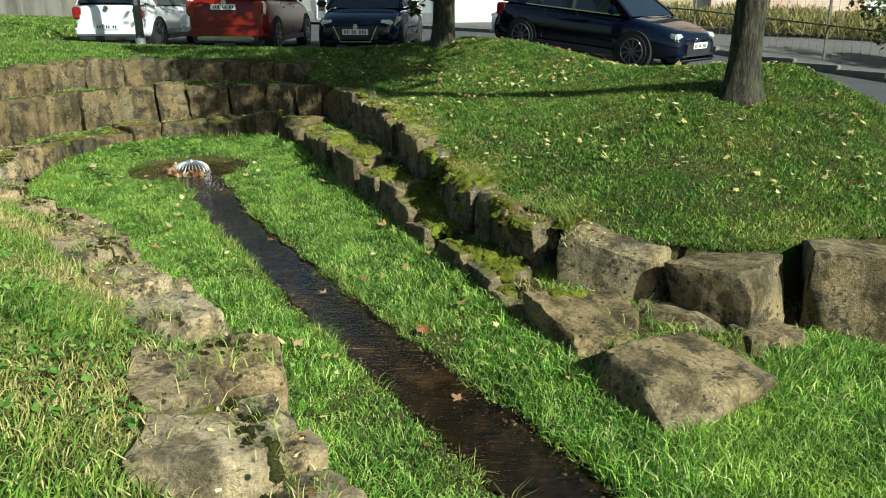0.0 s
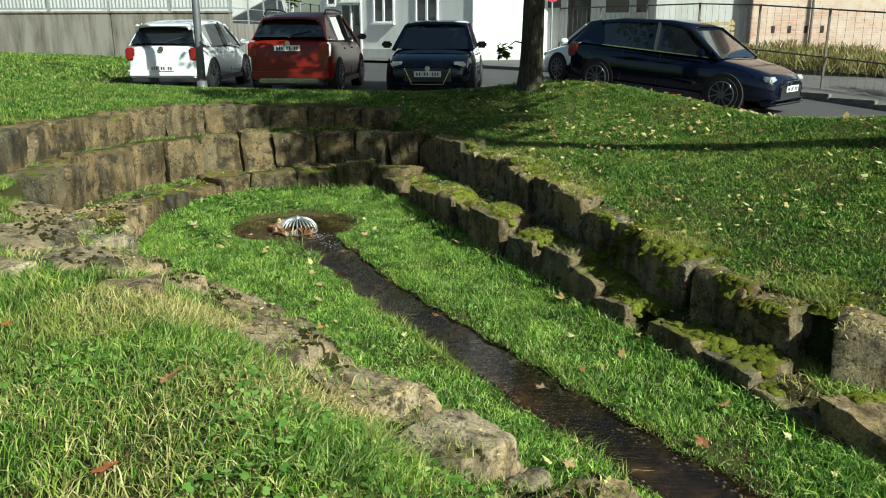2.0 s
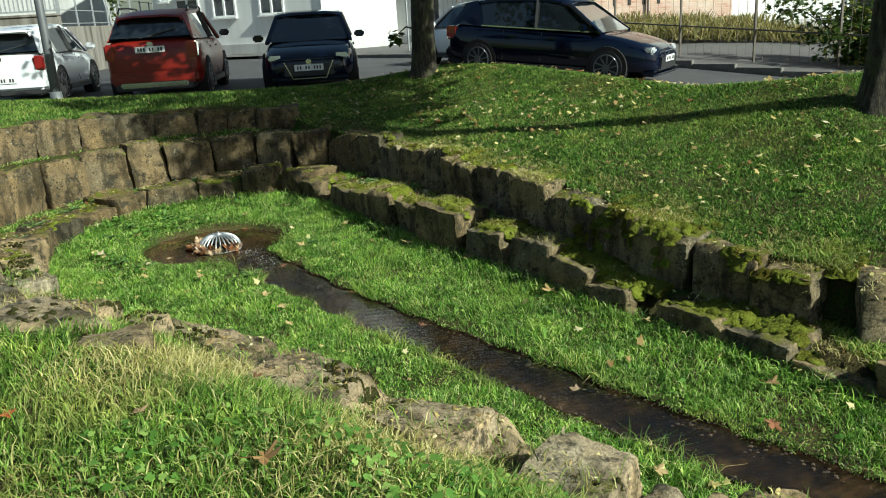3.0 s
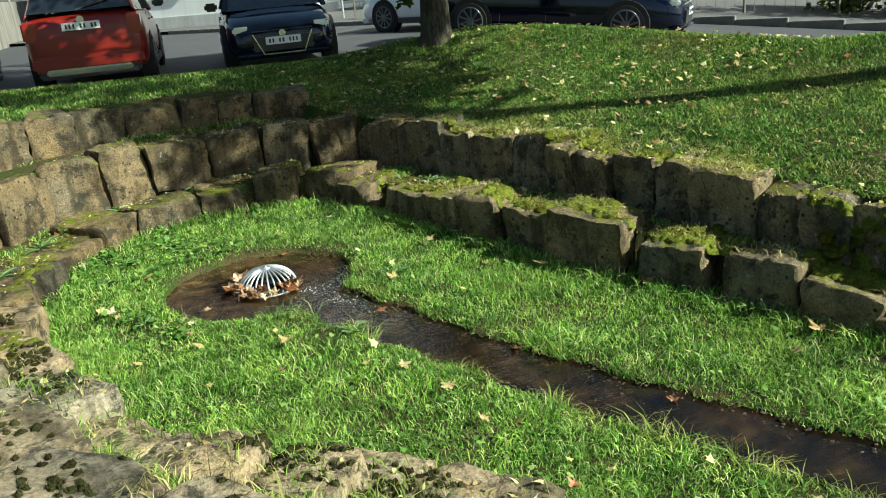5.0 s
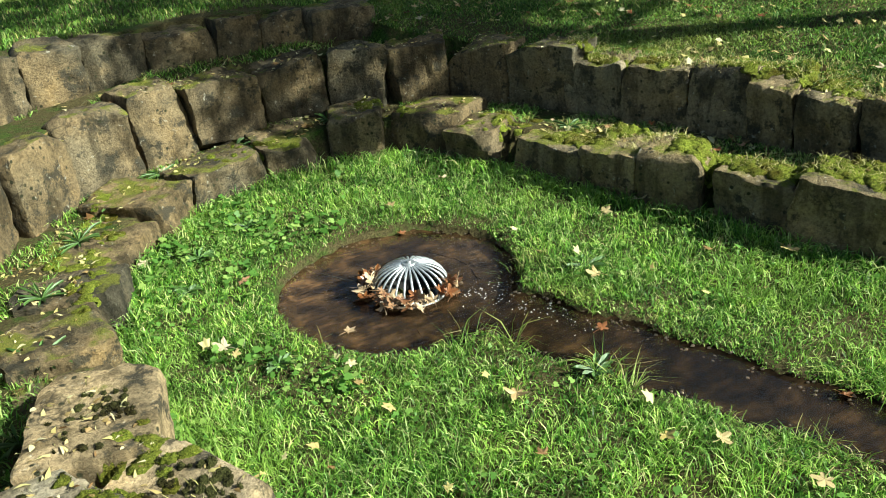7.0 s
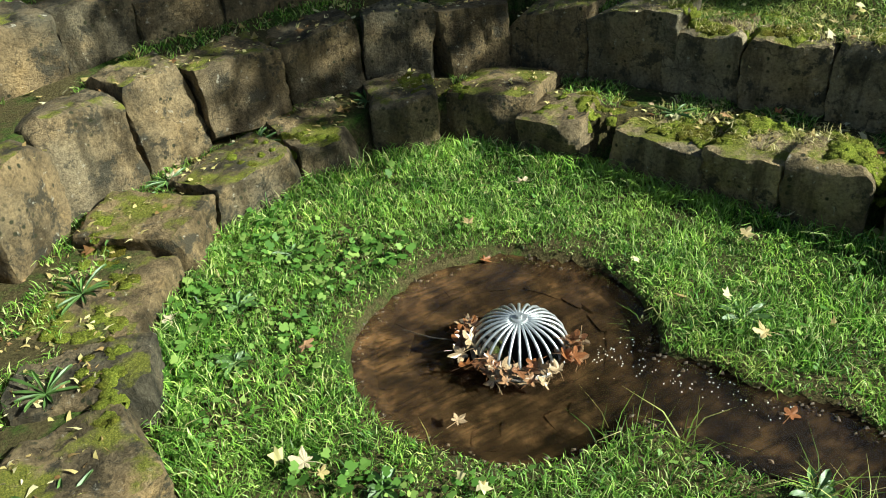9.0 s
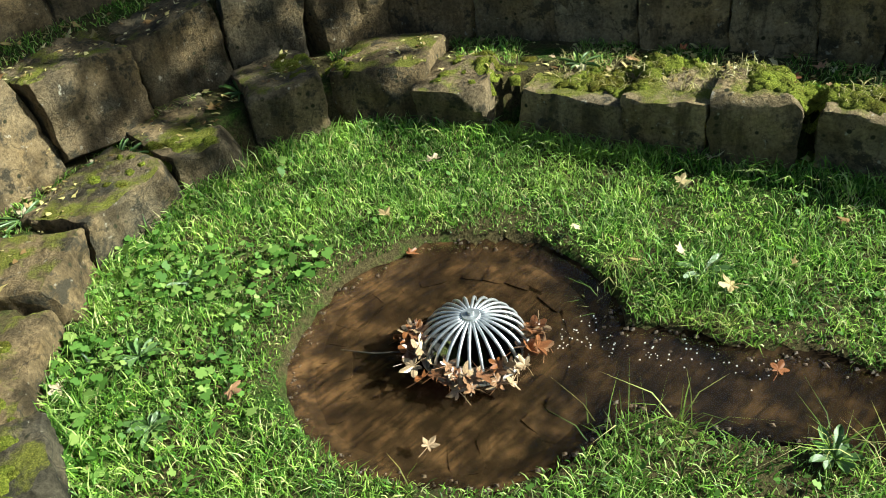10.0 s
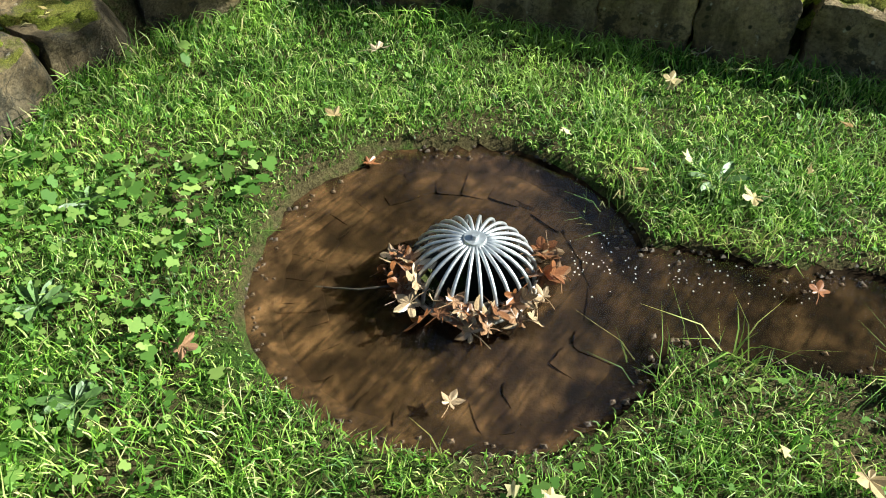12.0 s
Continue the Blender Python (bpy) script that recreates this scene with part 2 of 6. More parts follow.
def brick_material():
    m, n, l, b = material("old_brick_wall")
    co = n.new("ShaderNodeTexCoord").outputs["Object"]
    sw = n.new("ShaderNodeSeparateXYZ")
    l.new(co, sw.inputs[0])
    cb = n.new("ShaderNodeCombineXYZ")
    l.new(sw.outputs["X"], cb.inputs["X"])
    l.new(sw.outputs["Z"], cb.inputs["Y"])
    br = n.new("ShaderNodeTexBrick")
    br.inputs["Scale"].default_value = 1.0
    br.inputs["Brick Width"].default_value, br.inputs["Row Height"].default_value, br.inputs["Mortar Size"].default_value = 0.26, 0.083, 0.008
    br.inputs["Color1"].default_value, br.inputs["Color2"].default_value, br.inputs["Mortar"].default_value = (0.50, 0.27, 0.19, 1), (0.62, 0.42, 0.32, 1), (0.55, 0.47, 0.40, 1)
    l.new(cb.outputs[0], br.inputs["Vector"])
    worn = ramp(n, l, noise_of(n, l, 1.1, 8, 0.7, co), [(0.42, (0, 0, 0)), (0.6, (0.85, 0.85, 0.85))])
    c = mixed(n, l, worn, br.outputs["Color"], (0.66, 0.55, 0.46))
    l.new(c, b.inputs["Base Color"])
    b.inputs["Roughness"].default_value = 0.95
    bump(n, l, br.outputs["Fac"], b, 0.6, -0.01)
    return m


def stained(name, clean, dirt, scale=1.2):
    """Rendered or cast walls with run-off streaks."""
    m, n, l, b = material(name)
    co = n.new("ShaderNodeTexCoord").outputs["Object"]
    mp = n.new("ShaderNodeMapping")
    mp.inputs["Scale"].default_value = (1.8, 1.8, 0.25)
    l.new(co, mp.inputs["Vector"])
    f = ramp(n, l, noise_of(n, l, scale, 8, 0.65, mp.outputs[0]), [(0.42, (0, 0, 0)), (0.68, (1, 1, 1))])
    c = mixed(n, l, f, clean, dirt)
    c = mixed(n, l, 1.0, c, ramp(n, l, noise_of(n, l, 40, 6, 0.6, co), [(0.3, (0.9, 0.9, 0.9)), (0.7, (1.06, 1.06, 1.06))]), "MULTIPLY")
    l.new(c, b.inputs["Base Color"])
    b.inputs["Roughness"].default_value = 0.92
    return m


MAT_GROUND = turf_material()
MAT_STONE_DRY = stone_material("sandstone_dry", -0.25, (0.25, 0.20, 0.125), (0.23, 0.205, 0.15))
MAT_STONE_MOSS = stone_material("sandstone_mossy", 0.2, (0.235, 0.185, 0.112), (0.22, 0.20, 0.155))
MAT_STONE_WALL = stone_material("sandstone_wall", 0.14, (0.168, 0.130, 0.080), (0.135, 0.122, 0.088))
MAT_STONE_SLAB = stone_material("sandstone_slab", -0.05, (0.33, 0.262, 0.175), (0.36, 0.32, 0.245))
MAT_GRASS = leaf_material("grass", [(0.0, (0.035, 0.075, 0.012)), (0.3, (0.085, 0.215, 0.026)), (0.6, (0.23, 0.43, 0.055)), (0.85, (0.47, 0.64, 0.16)), (0.95, (0.62, 0.68, 0.30)), (1.0, (0.60, 0.50, 0.26))], 0.38, (0.29, 0.43, 0.08), 0.42)
MAT_BANK = leaf_material("bank_grass", [(0.0, (0.045, 0.09, 0.014)), (0.35, (0.12, 0.235, 0.03)), (0.7, (0.25, 0.40, 0.065)), (0.9, (0.46, 0.50, 0.16)), (1.0, (0.58, 0.48, 0.24))], 0.35, (0.36, 0.35, 0.10))
MAT_LAWN = leaf_material("lawn_grass", [(0.0, (0.035, 0.08, 0.014)), (0.45, (0.095, 0.20, 0.026)), (0.85, (0.21, 0.35, 0.06)), (1.0, (0.48, 0.42, 0.18))], 0.32, (0.23, 0.27, 0.06))
MAT_WEED = leaf_material("weed_leaves", [(0.0, (0.06, 0.14, 0.02)), (0.6, (0.14, 0.27, 0.05)), (1.0, (0.30, 0.40, 0.10))], 0.35)
MAT_DOCK = plain("dock_leaf", (0.07, 0.13, 0.03), 0.5, vary=0.4, scale=12)
MAT_TREE_LEAF = leaf_material("tree_leaves", [(0.0, (0.03, 0.06, 0.012)), (0.7, (0.07, 0.11, 0.02)), (1.0, (0.20, 0.17, 0.03))], 0.35)
MAT_LITTER = leaf_material("leaf_litter", [(0.0, (0.16, 0.08, 0.03)), (0.35, (0.40, 0.30, 0.12)), (0.7, (0.50, 0.44, 0.16)), (1.0, (0.55, 0.48, 0.30))], 0.2)
MAT_DRY_WEED = leaf_material("dry_weeds", [(0.0, (0.10, 0.11, 0.03)), (0.6, (0.25, 0.22, 0.08)), (1.0, (0.38, 0.31, 0.14))], 0.3)
MAT_ROAD = plain("asphalt", (0.045, 0.044, 0.047), 0.85, vary=0.2, scale=1.2, relief=0.4)
MAT_PAVING = plain("pavement", (0.085, 0.08, 0.077), 0.9, vary=0.2, scale=2.5, relief=0.4)
MAT_KERB = plain("kerb_stone", (0.13, 0.122, 0.11), 0.9, vary=0.25, scale=5, relief=0.4)
MAT_GRAVEL = plain("brown_gravel", (0.06, 0.04, 0.022), 0.6, vary=0.6, scale=9)
MAT_WATER = water_material()
MAT_SILT = silt_material()
MAT_BARK = bark_material()
MAT_STEEL = plain("galvanised_steel", (0.50, 0.51, 0.52), 0.42, 0.8, vary=0.25, scale=40)
MAT_GREY_STEEL = plain("grey_steel_bars", (0.36, 0.37, 0.38), 0.55, 0.5)
MAT_POST = plain("lamp_post_paint", (0.11, 0.115, 0.12), 0.5, 0.2)
MAT_RUST = plain("rusty_fence", (0.13, 0.11, 0.09), 0.7, 0.4, vary=0.3)
# near-black, for the drain shaft and the painted shade round the wheels
MAT_DARK = plain("near_black", (0.012, 0.011, 0.01), 0.9)
MAT_WHITE = stained("white_render", (0.80, 0.80, 0.78), (0.70, 0.70, 0.67))
MAT_GREY_WALL = stained("grey_render", (0.50, 0.50, 0.49), (0.38, 0.37, 0.35))
MAT_CONCRETE = stained("old_concrete", (0.22, 0.20, 0.175), (0.075, 0.066, 0.052), 1.6)
MAT_BRICK = brick_material()
MAT_FRAME = plain("window_frame", (0.78, 0.78, 0.77), 0.4)
MAT_PANE = glass_material("window_glass", (0.06, 0.07, 0.08))
MAT_WOOD = plain("weathered_wood", (0.42, 0.33, 0.18), 0.85, vary=0.3)
MAT_CAR_GLASS = glass_material("car_glass", (0.012, 0.016, 0.02))
MAT_TYRE = plain("tyre_rubber", (0.018, 0.018, 0.018), 0.85)
MAT_RIM = plain("alloy_rim", (0.15, 0.15, 0.16), 0.35, 0.8)
MAT_CHROME = plain("bright_trim", (0.62, 0.63, 0.65), 0.18, 1.0, vary=0.02)
MAT_PLASTIC = plain("black_plastic", (0.02, 0.02, 0.021), 0.55)
MAT_PLATE = plain("number_plate", (0.72, 0.72, 0.70), 0.4)
MAT_INK = plain("plate_ink", (0.03, 0.03, 0.035), 0.5)
MAT_TAIL = plain("tail_light_red", (0.20, 0.010, 0.012), 0.15, 0, 1.0)
MAT_LAMP = plain("headlight_glass", (0.70, 0.72, 0.75), 0.08, 0.3, 1.0)
MAT_SIGN_RED = plain("sign_red", (0.50, 0.03, 0.05), 0.4)
MAT_SIGN_BLUE = plain("sign_blue", (0.03, 0.10, 0.38), 0.4)


def fallen_material():
    m, n, l, b = material("fallen_leaf")
    r = n.new("ShaderNodeObjectInfo").outputs["Random"]
    c = ramp(n, l, r, [(0.0, (0.34, 0.27, 0.06)), (0.3, (0.36, 0.28, 0.13)), (0.5, (0.24, 0.12, 0.04)), (0.72, (0.38, 0.33, 0.22)), (0.85, (0.32, 0.09, 0.02)), (1.0, (0.12, 0.06, 0.03))])
    f = noise_of(n, l, 60, 5)
    c = mixed(n, l, 1.0, c, ramp(n, l, f, [(0.3, (0.6, 0.55, 0.5)), (0.6, (1.1, 1.1, 1.05))]), "MULTIPLY")
    l.new(c, b.inputs["Base Color"])
    b.inputs["Roughness"].default_value = 0.6
    return m


MAT_FALLEN = fallen_material()
def moss_material(name, shades):
    m, n, l, b = material(name)
    pos = n.new("ShaderNodeNewGeometry").outputs["Position"]
    c = ramp(n, l, noise_of(n, l, 130, 5, 0.75, pos), list(zip((0.3, 0.48, 0.70), shades)))
    c = mixed(n, l, 1.0, c, ramp(n, l, noise_of(n, l, 5, 5, 0.6, pos), [(0.35, (0.55, 0.42, 0.35)), (0.5, (0.95, 0.95, 0.9)), (0.65, (1.25, 1.3, 1.1))]), "MULTIPLY")
    l.new(c, b.inputs["Base Color"])
    b.inputs["Roughness"].default_value = 0.95
    b.inputs["Specular IOR Level"].default_value = 0.1
    bump(n, l, noise_of(n, l, 90, 6, 0.75, pos), b, 1.0, 0.02)
    return m


MAT_MOSS_CUSHION = moss_material("moss_cushions", ((0.03, 0.036, 0.005), (0.12, 0.14, 0.018), (0.29, 0.30, 0.05)))
MAT_DARK_MOSS = moss_material("dark_moss_cushions", ((0.014, 0.014, 0.006), (0.042, 0.042, 0.014), (0.095, 0.09, 0.03)))
MAT_STRAW = leaf_material("straw", [(0.0, (0.20, 0.19, 0.05)), (0.5, (0.42, 0.37, 0.13)), (1.0, (0.60, 0.52, 0.26))], 0.3)


# ---- mesh tools ----
def link_mesh(name, bm, mat, parent=None, label="", smooth=False):
    me = bpy.data.meshes.new(name)
    bm.to_mesh(me)
    bm.free()
    if mat is not None:
        me.materials.append(mat)
    if smooth:
        me.polygons.foreach_set("use_smooth", [True] * len(me.polygons))
    ob = new(name, me)
    ob.parent = parent
    return tagged(ob, label)


def part(name, bm, mat, parent, label="", smooth=False):
    return link_mesh(name, bm, mat, parent, label, smooth)


def box(bm, x0, x1, y0, y1, z0, z1, bevel=0.0):
    made = bmesh.ops.create_cube(bm, size=1.0, matrix=Matrix.Translation(((x0 + x1) / 2, (y0 + y1) / 2, (z0 + z1) / 2)) @ Matrix.Diagonal((x1 - x0, y1 - y0, z1 - z0, 1)))
    if bevel:
        edges = {e for v in made["verts"] for e in v.link_edges}
        bmesh.ops.bevel(bm, geom=list(edges), offset=bevel, segments=2, affect="EDGES")
    return bm


# ---- plan ----
# face lines of the three stone rows round the basin, and the street's kerb
ROW1 = [(0.6, 0.5), (0.15, 2.0), (-0.2, 2.62), (-0.6, 3.3), (-0.93, 4.05), (-1.45, 4.75), (-2.1, 5.65), (-2.65, 6.4), (-3.4, 7.25), (-4.2, 8.2), (-4.65, 8.85), (-4.85, 9.7), (-4.9, 10.6),
        (-4.7, 11.35), (-4.2, 12.0), (-3.6, 12.25), (-2.9, 12.3), (-2.35, 12.05), (-1.95, 11.3), (-1.55, 10.3), (-1.15, 9.3), (-0.55, 7.9), (-0.27, 7.1), (0.2, 6.0), (0.58, 5.0)]
FRONT = [(0.8, 4.5), (1.23, 3.95), (1.85, 4.4), (2.3, 4.9), (3.1, 5.3), (6, 5.8), (12, 6)]
ROW2 = [(-5.6, 8.3), (-5.75, 9.4), (-5.75, 10.6), (-5.4, 11.7), (-4.8, 12.4), (-4.1, 12.75), (-3.4, 12.85), (-2.6, 12.85), (-1.8, 12.5), (-1.3, 11.6), (-0.87, 10.7), (-0.5, 9.4), (-0.15, 8.0),
        (0.15, 7.0), (0.5, 6.2), (0.8, 5.7), (1.2, 5.4), (2.0, 5.1), (3, 5.4), (6, 5.9)]
ROW3 = [(-5.9, 8.2), (-6.2, 9.2), (-6.3, 10.3), (-6.1, 11.4), (-5.7, 12.5), (-5.0, 13.1), (-4.2, 13.35), (-3.0, 13.45), (-2.3, 13.3)]
KERB = [(-9.4, 60), (-8.9, 22), (-8.3, 17.3), (-2, 16.0), (0.9, 15.5), (2.5, 13.5), (3.4, 11.2), (4.1, 9.6), (5.2, 7.8), (7, 5), (10, 1.5), (30, -14)]
STREAM = [(-3.25, 10.4), (-2.9, 9.7), (-2.62, 9.1), (-2.35, 8.5), (-2.08, 7.95), (-1.75, 7.3), (-1.5, 6.85), (-1.1, 6.12), (-0.73, 5.42), (-0.38, 4.8), (-0.1, 4.32), (0.22, 3.8), (0.48, 3.34), (0.95, 2.3), (1.3, 0.5), (1.6, -2)]


def distance(px, py, line):
    best = np.full(np.shape(px), 1e9)
    for (ax, ay), (bx, by) in zip(line, line[1:]):
        dx, dy = bx - ax, by - ay
        t = np.clip(((px - ax) * dx + (py - ay) * dy) / (dx * dx + dy * dy), 0, 1)
        best = np.minimum(best, np.hypot(px - ax - t * dx, py - ay - t * dy))
    return best


def inside(px, py, poly):
    hit = np.zeros(np.shape(px), bool)
    for (ax, ay), (bx, by) in zip(poly, poly[1:] + poly[:1]):
        if ay != by:
            hit ^= ((ay > py) != (by > py)) & (px < (bx - ax) * (py - ay) / (by - ay) + ax)
    return hit


def smooth_step(v, a, b):
    t = np.clip((v - a) / (b - a), 0, 1)
    return t * t * (3 - 2 * t)


STREET_POLY = KERB + [(60, 80), (-9.4, 80)]
FLOOR_POLY = ROW1 + FRONT + [(12, -8), (1.2, -8)]
ROW2_POLY = [(-5.6, 8.3)] + ROW2[1:-1] + [(6, 5.9), (12, 6), (12, -8), (1.2, -8), (0.4, 0.5), (-0.4, 2.4), (-1.1, 4.0), (-3.0, 6.6)]
ROW3_POLY = ROW3 + [(-1.8, 12.6), (-3, 6.6)]


DRAIN = (-3.24, 10.37)


def wetness(px, py):
    """Metres outside the water's edge (inside: minus)."""
    wave = 0.05 * np.sin(px * 5.1 + py * 2.3) + 0.03 * np.sin(px * 11.7 - py * 7.9)
    return np.minimum(distance(px, py, STREAM) - 0.235 - 0.03 * smooth_step(py, 8.4, 9.3), np.hypot(px + 3.30, py - 10.40) - 0.755) + wave * 0.5


def street_level(px, py):
    return 1.12 - 0.08 * np.clip((px - 1.33) * 0.806 - (py - 16.24) * 0.592, 0, 14)


def ground_level(px, py):
    px, py = np.asarray(px, float), np.asarray(py, float)
    d1, d2, d3, dk = (distance(px, py, line) for line in (ROW1 + FRONT, ROW2, ROW3, KERB))
    west = px < np.interp(py, [-5, 0.5, 3, 5, 8, 10, 13], [1.4, 0.9, 0.5, -0.5, -2.0, -3.0, -3.4])
    # basin floor with its channel and the drain's pit
    wet = wetness(px, py)
    floor = 0.1 + 0.05 * smooth_step(py, 8, 12.5) + 0.05 * (1 - smooth_step(d1, 0, 0.6)) - 0.15 * (1 - smooth_step(wet, -0.09, 0.01))
    floor = np.where(np.hypot(px - DRAIN[0], py - DRAIN[1]) < 0.2, -0.7, floor)
    near = smooth_step(py, 5.2, 8.5)
    left = 0.40 + 0.5 * smooth_step(d1, 0.1, 1.3) + 0.14 * smooth_step(d1, 1.0, 4.0)
    up = smooth_step(py, 7.6, 9.2)
    ledge1 = np.where(west & (py < 9.6), left + (0.35 - left) * up, np.where(west, 0.22 + 0.15 * near, 0.26 + 0.18 * near))
    ledge2 = np.where(west & (py < 9.6), left + (0.88 - left) * up, 0.88 + 0.08 * smooth_step(py, 13, 13.5))
    right = 0.68 + 0.22 * near - 0.07 * (1 - smooth_step(d2, 0.15, 0.8)) + 0.06 * d2 + 0.045 * np.minimum(d2, 3.2) ** 2
    far_left = 1.26 + 0.03 * np.minimum(d3, 3) + 0.035 * np.clip(-px - 6, 0, 30) * (1 - smooth_step(py, 28.2, 28.8))
    turf = right + (far_left - right) * smooth_step(-px + 0.2 * (py - 12), 1.0, 4.0)
    turf = np.where(west & (py < 9.6), left + (turf - left) * up, turf)
    street = street_level(px, py)
    over = inside(px, py, STREET_POLY)
    fall = smooth_step(dk, 0.05, 0.8)
    turf = np.minimum(turf, 1.55 - 0.27 * smooth_step(px, 0.8, 3.2) * smooth_step(py, 8.6, 10.6) + 0.04 * np.clip(-px - 6, 0, 30) * (1 - smooth_step(py, 28.2, 28.8))) * fall + (street + 0.12) * (1 - fall)
    z = np.where(over, street - 0.06, turf)
    z = np.where((inside(px, py, ROW3_POLY) | (d3 < 0.16)) & ~over, ledge2, z)
    z = np.where(inside(px, py, ROW2_POLY) | ((d2 < 0.16) & (py > 5.0)), ledge1, z)
    z = np.where(inside(px, py, FLOOR_POLY) | ((d1 < 0.16) & (py > 2)), floor, z)
    return z


# ---- ground ----
def sheet(name, xs, ys, level, mat):
    gx, gy = np.meshgrid(xs, ys)
    v = np.stack([gx, gy, level(gx, gy)], -1).reshape(-1, 3)
    w, h = len(xs), len(ys)
    i = (np.arange(h - 1)[:, None] * w + np.arange(w - 1)[None]).reshape(-1)
    f = np.stack([i, i + 1, i + w + 1, i + w], -1)
    me = bpy.data.meshes.new(name)
    me.from_pydata(v.tolist(), [], f.tolist())
    me.materials.append(mat)
    me.polygons.foreach_set("use_smooth", [True] * len(me.polygons))
    return new(name, me)


GX = np.concatenate([np.linspace(-400, -30, 8)[:-1], np.linspace(-30, -8, 23)[:-1], np.linspace(-8, 6, 200)[:-1], np.linspace(6, 30, 25)[:-1], np.linspace(30, 400, 8)])
GY = np.concatenate([np.linspace(-300, -10, 6)[:-1], np.linspace(-10, 1, 40)[:-1], np.linspace(1, 17.5, 230)[:-1], np.linspace(17.5, 60, 30)[:-1], np.linspace(60, 600, 8)])
tagged(sheet("ground", GX, GY, ground_level, MAT_GROUND), "grassy park ground with a sunken basin", "lawn", kind="structure")


# ---- road ----
def road_sheet():
    xs, ys = np.arange(-8.8, 60, 0.6), np.arange(4, 75, 0.6)
    gx, gy = np.meshgrid(xs, ys)
    keep = (inside(gx + 0.3, gy + 0.3, ROAD_POLY) | (distance(gx + 0.3, gy + 0.3, KERB) < 0.75))[:-1, :-1]
    v = np.stack([gx, gy, street_level(gx, gy)], -1).reshape(-1, 3)
    i = (np.arange(len(ys) - 1)[:, None] * len(xs) + np.arange(len(xs) - 1)[None])[keep]
    f = np.stack([i, i + 1, i + len(xs) + 1, i + len(xs)], -1)
    me = bpy.data.meshes.new("road")
    me.from_pydata(v.tolist(), [], f.tolist())
    me.materials.append(MAT_ROAD)
    return tagged(new("road", me), "worn grey asphalt street with parked cars", "road", kind="structure")


ROAD_POLY = [(-9.4, 75)] + KERB + [(60, 75)]
road_sheet()


def along(line, step):
    """Points and headings at even steps on a line."""
    out, left = [], 0.0
    for (ax, ay), (bx, by) in zip(line, line[1:]):
        n = math.hypot(bx - ax, by - ay)
        while left < n:
            out.append((ax + (bx - ax) * left / n, ay + (by - ay) * left / n, math.atan2(by - ay, bx - ax)))
            left += step
        left -= n
    return out


def kerb_run(name, line, label, height):
    root = tagged(new(name), label, "kerb", kind="structure")
    bm = box(bmesh.new(), 0.006, 0.994, -0.07, 0.07, -0.2, 0.0, 0.012)
    me = bpy.data.meshes.new("kerb_stone")
    bm.to_mesh(me)
    bm.free()
    me.materials.append(MAT_KERB)
    for x, y, a in along(line, 1.0):
        ob = new("kerb_stone", me)
        ob.parent = root
        ob.matrix_world = pose(x, y, float(street_level(x, y)) + height, 0, 0, math.degrees(a))


kerb_run("kerb_near", KERB[1:-1], "grey kerb stones edging the park lawn", 0.11)
FAR_KERB = [(-9, 37), (-2.5, 32.5), (1.2, 27.2), (6.4, 19.2), (10.4, 13.2), (20, -1)]
kerb_run("kerb_far", FAR_KERB[1:], "grey kerb stones along the far pavement", 0.11)


def pavement():
    bm = bmesh.new()
    out = [(x + 40, y + 28) for x, y in FAR_KERB]
    for (a, b), (c, d) in zip(zip(FAR_KERB, out), zip(FAR_KERB[1:], out[1:])):
        vs = [bm.verts.new((x, y, float(street_level(*p)) + 0.10)) for (x, y), p in ((a, a), (c, c), (d, c), (b, a))]
        bm.faces.new(vs)
    bmesh.ops.recalc_face_normals(bm, faces=bm.faces)
    return tagged(link_mesh("pavement", bm, MAT_PAVING), "grey pavement and yard beyond the street", "pavement", kind="structure")


pavement()

# ---- stones ----
def cube_grid(n):
    bm = bmesh.new()
    bmesh.ops.create_cube(bm, size=2.0)
    bmesh.ops.subdivide_edges(bm, edges=bm.edges[:], cuts=n - 1, use_grid_fill=True)
    bm.verts.index_update()
    v = np.array([w.co[:] for w in bm.verts])
    f = [[w.index for w in g.verts] for g in bm.faces]
    bm.free()
    return v, f


GRID_COARSE, GRID_FINE = cube_grid(5), cube_grid(17)


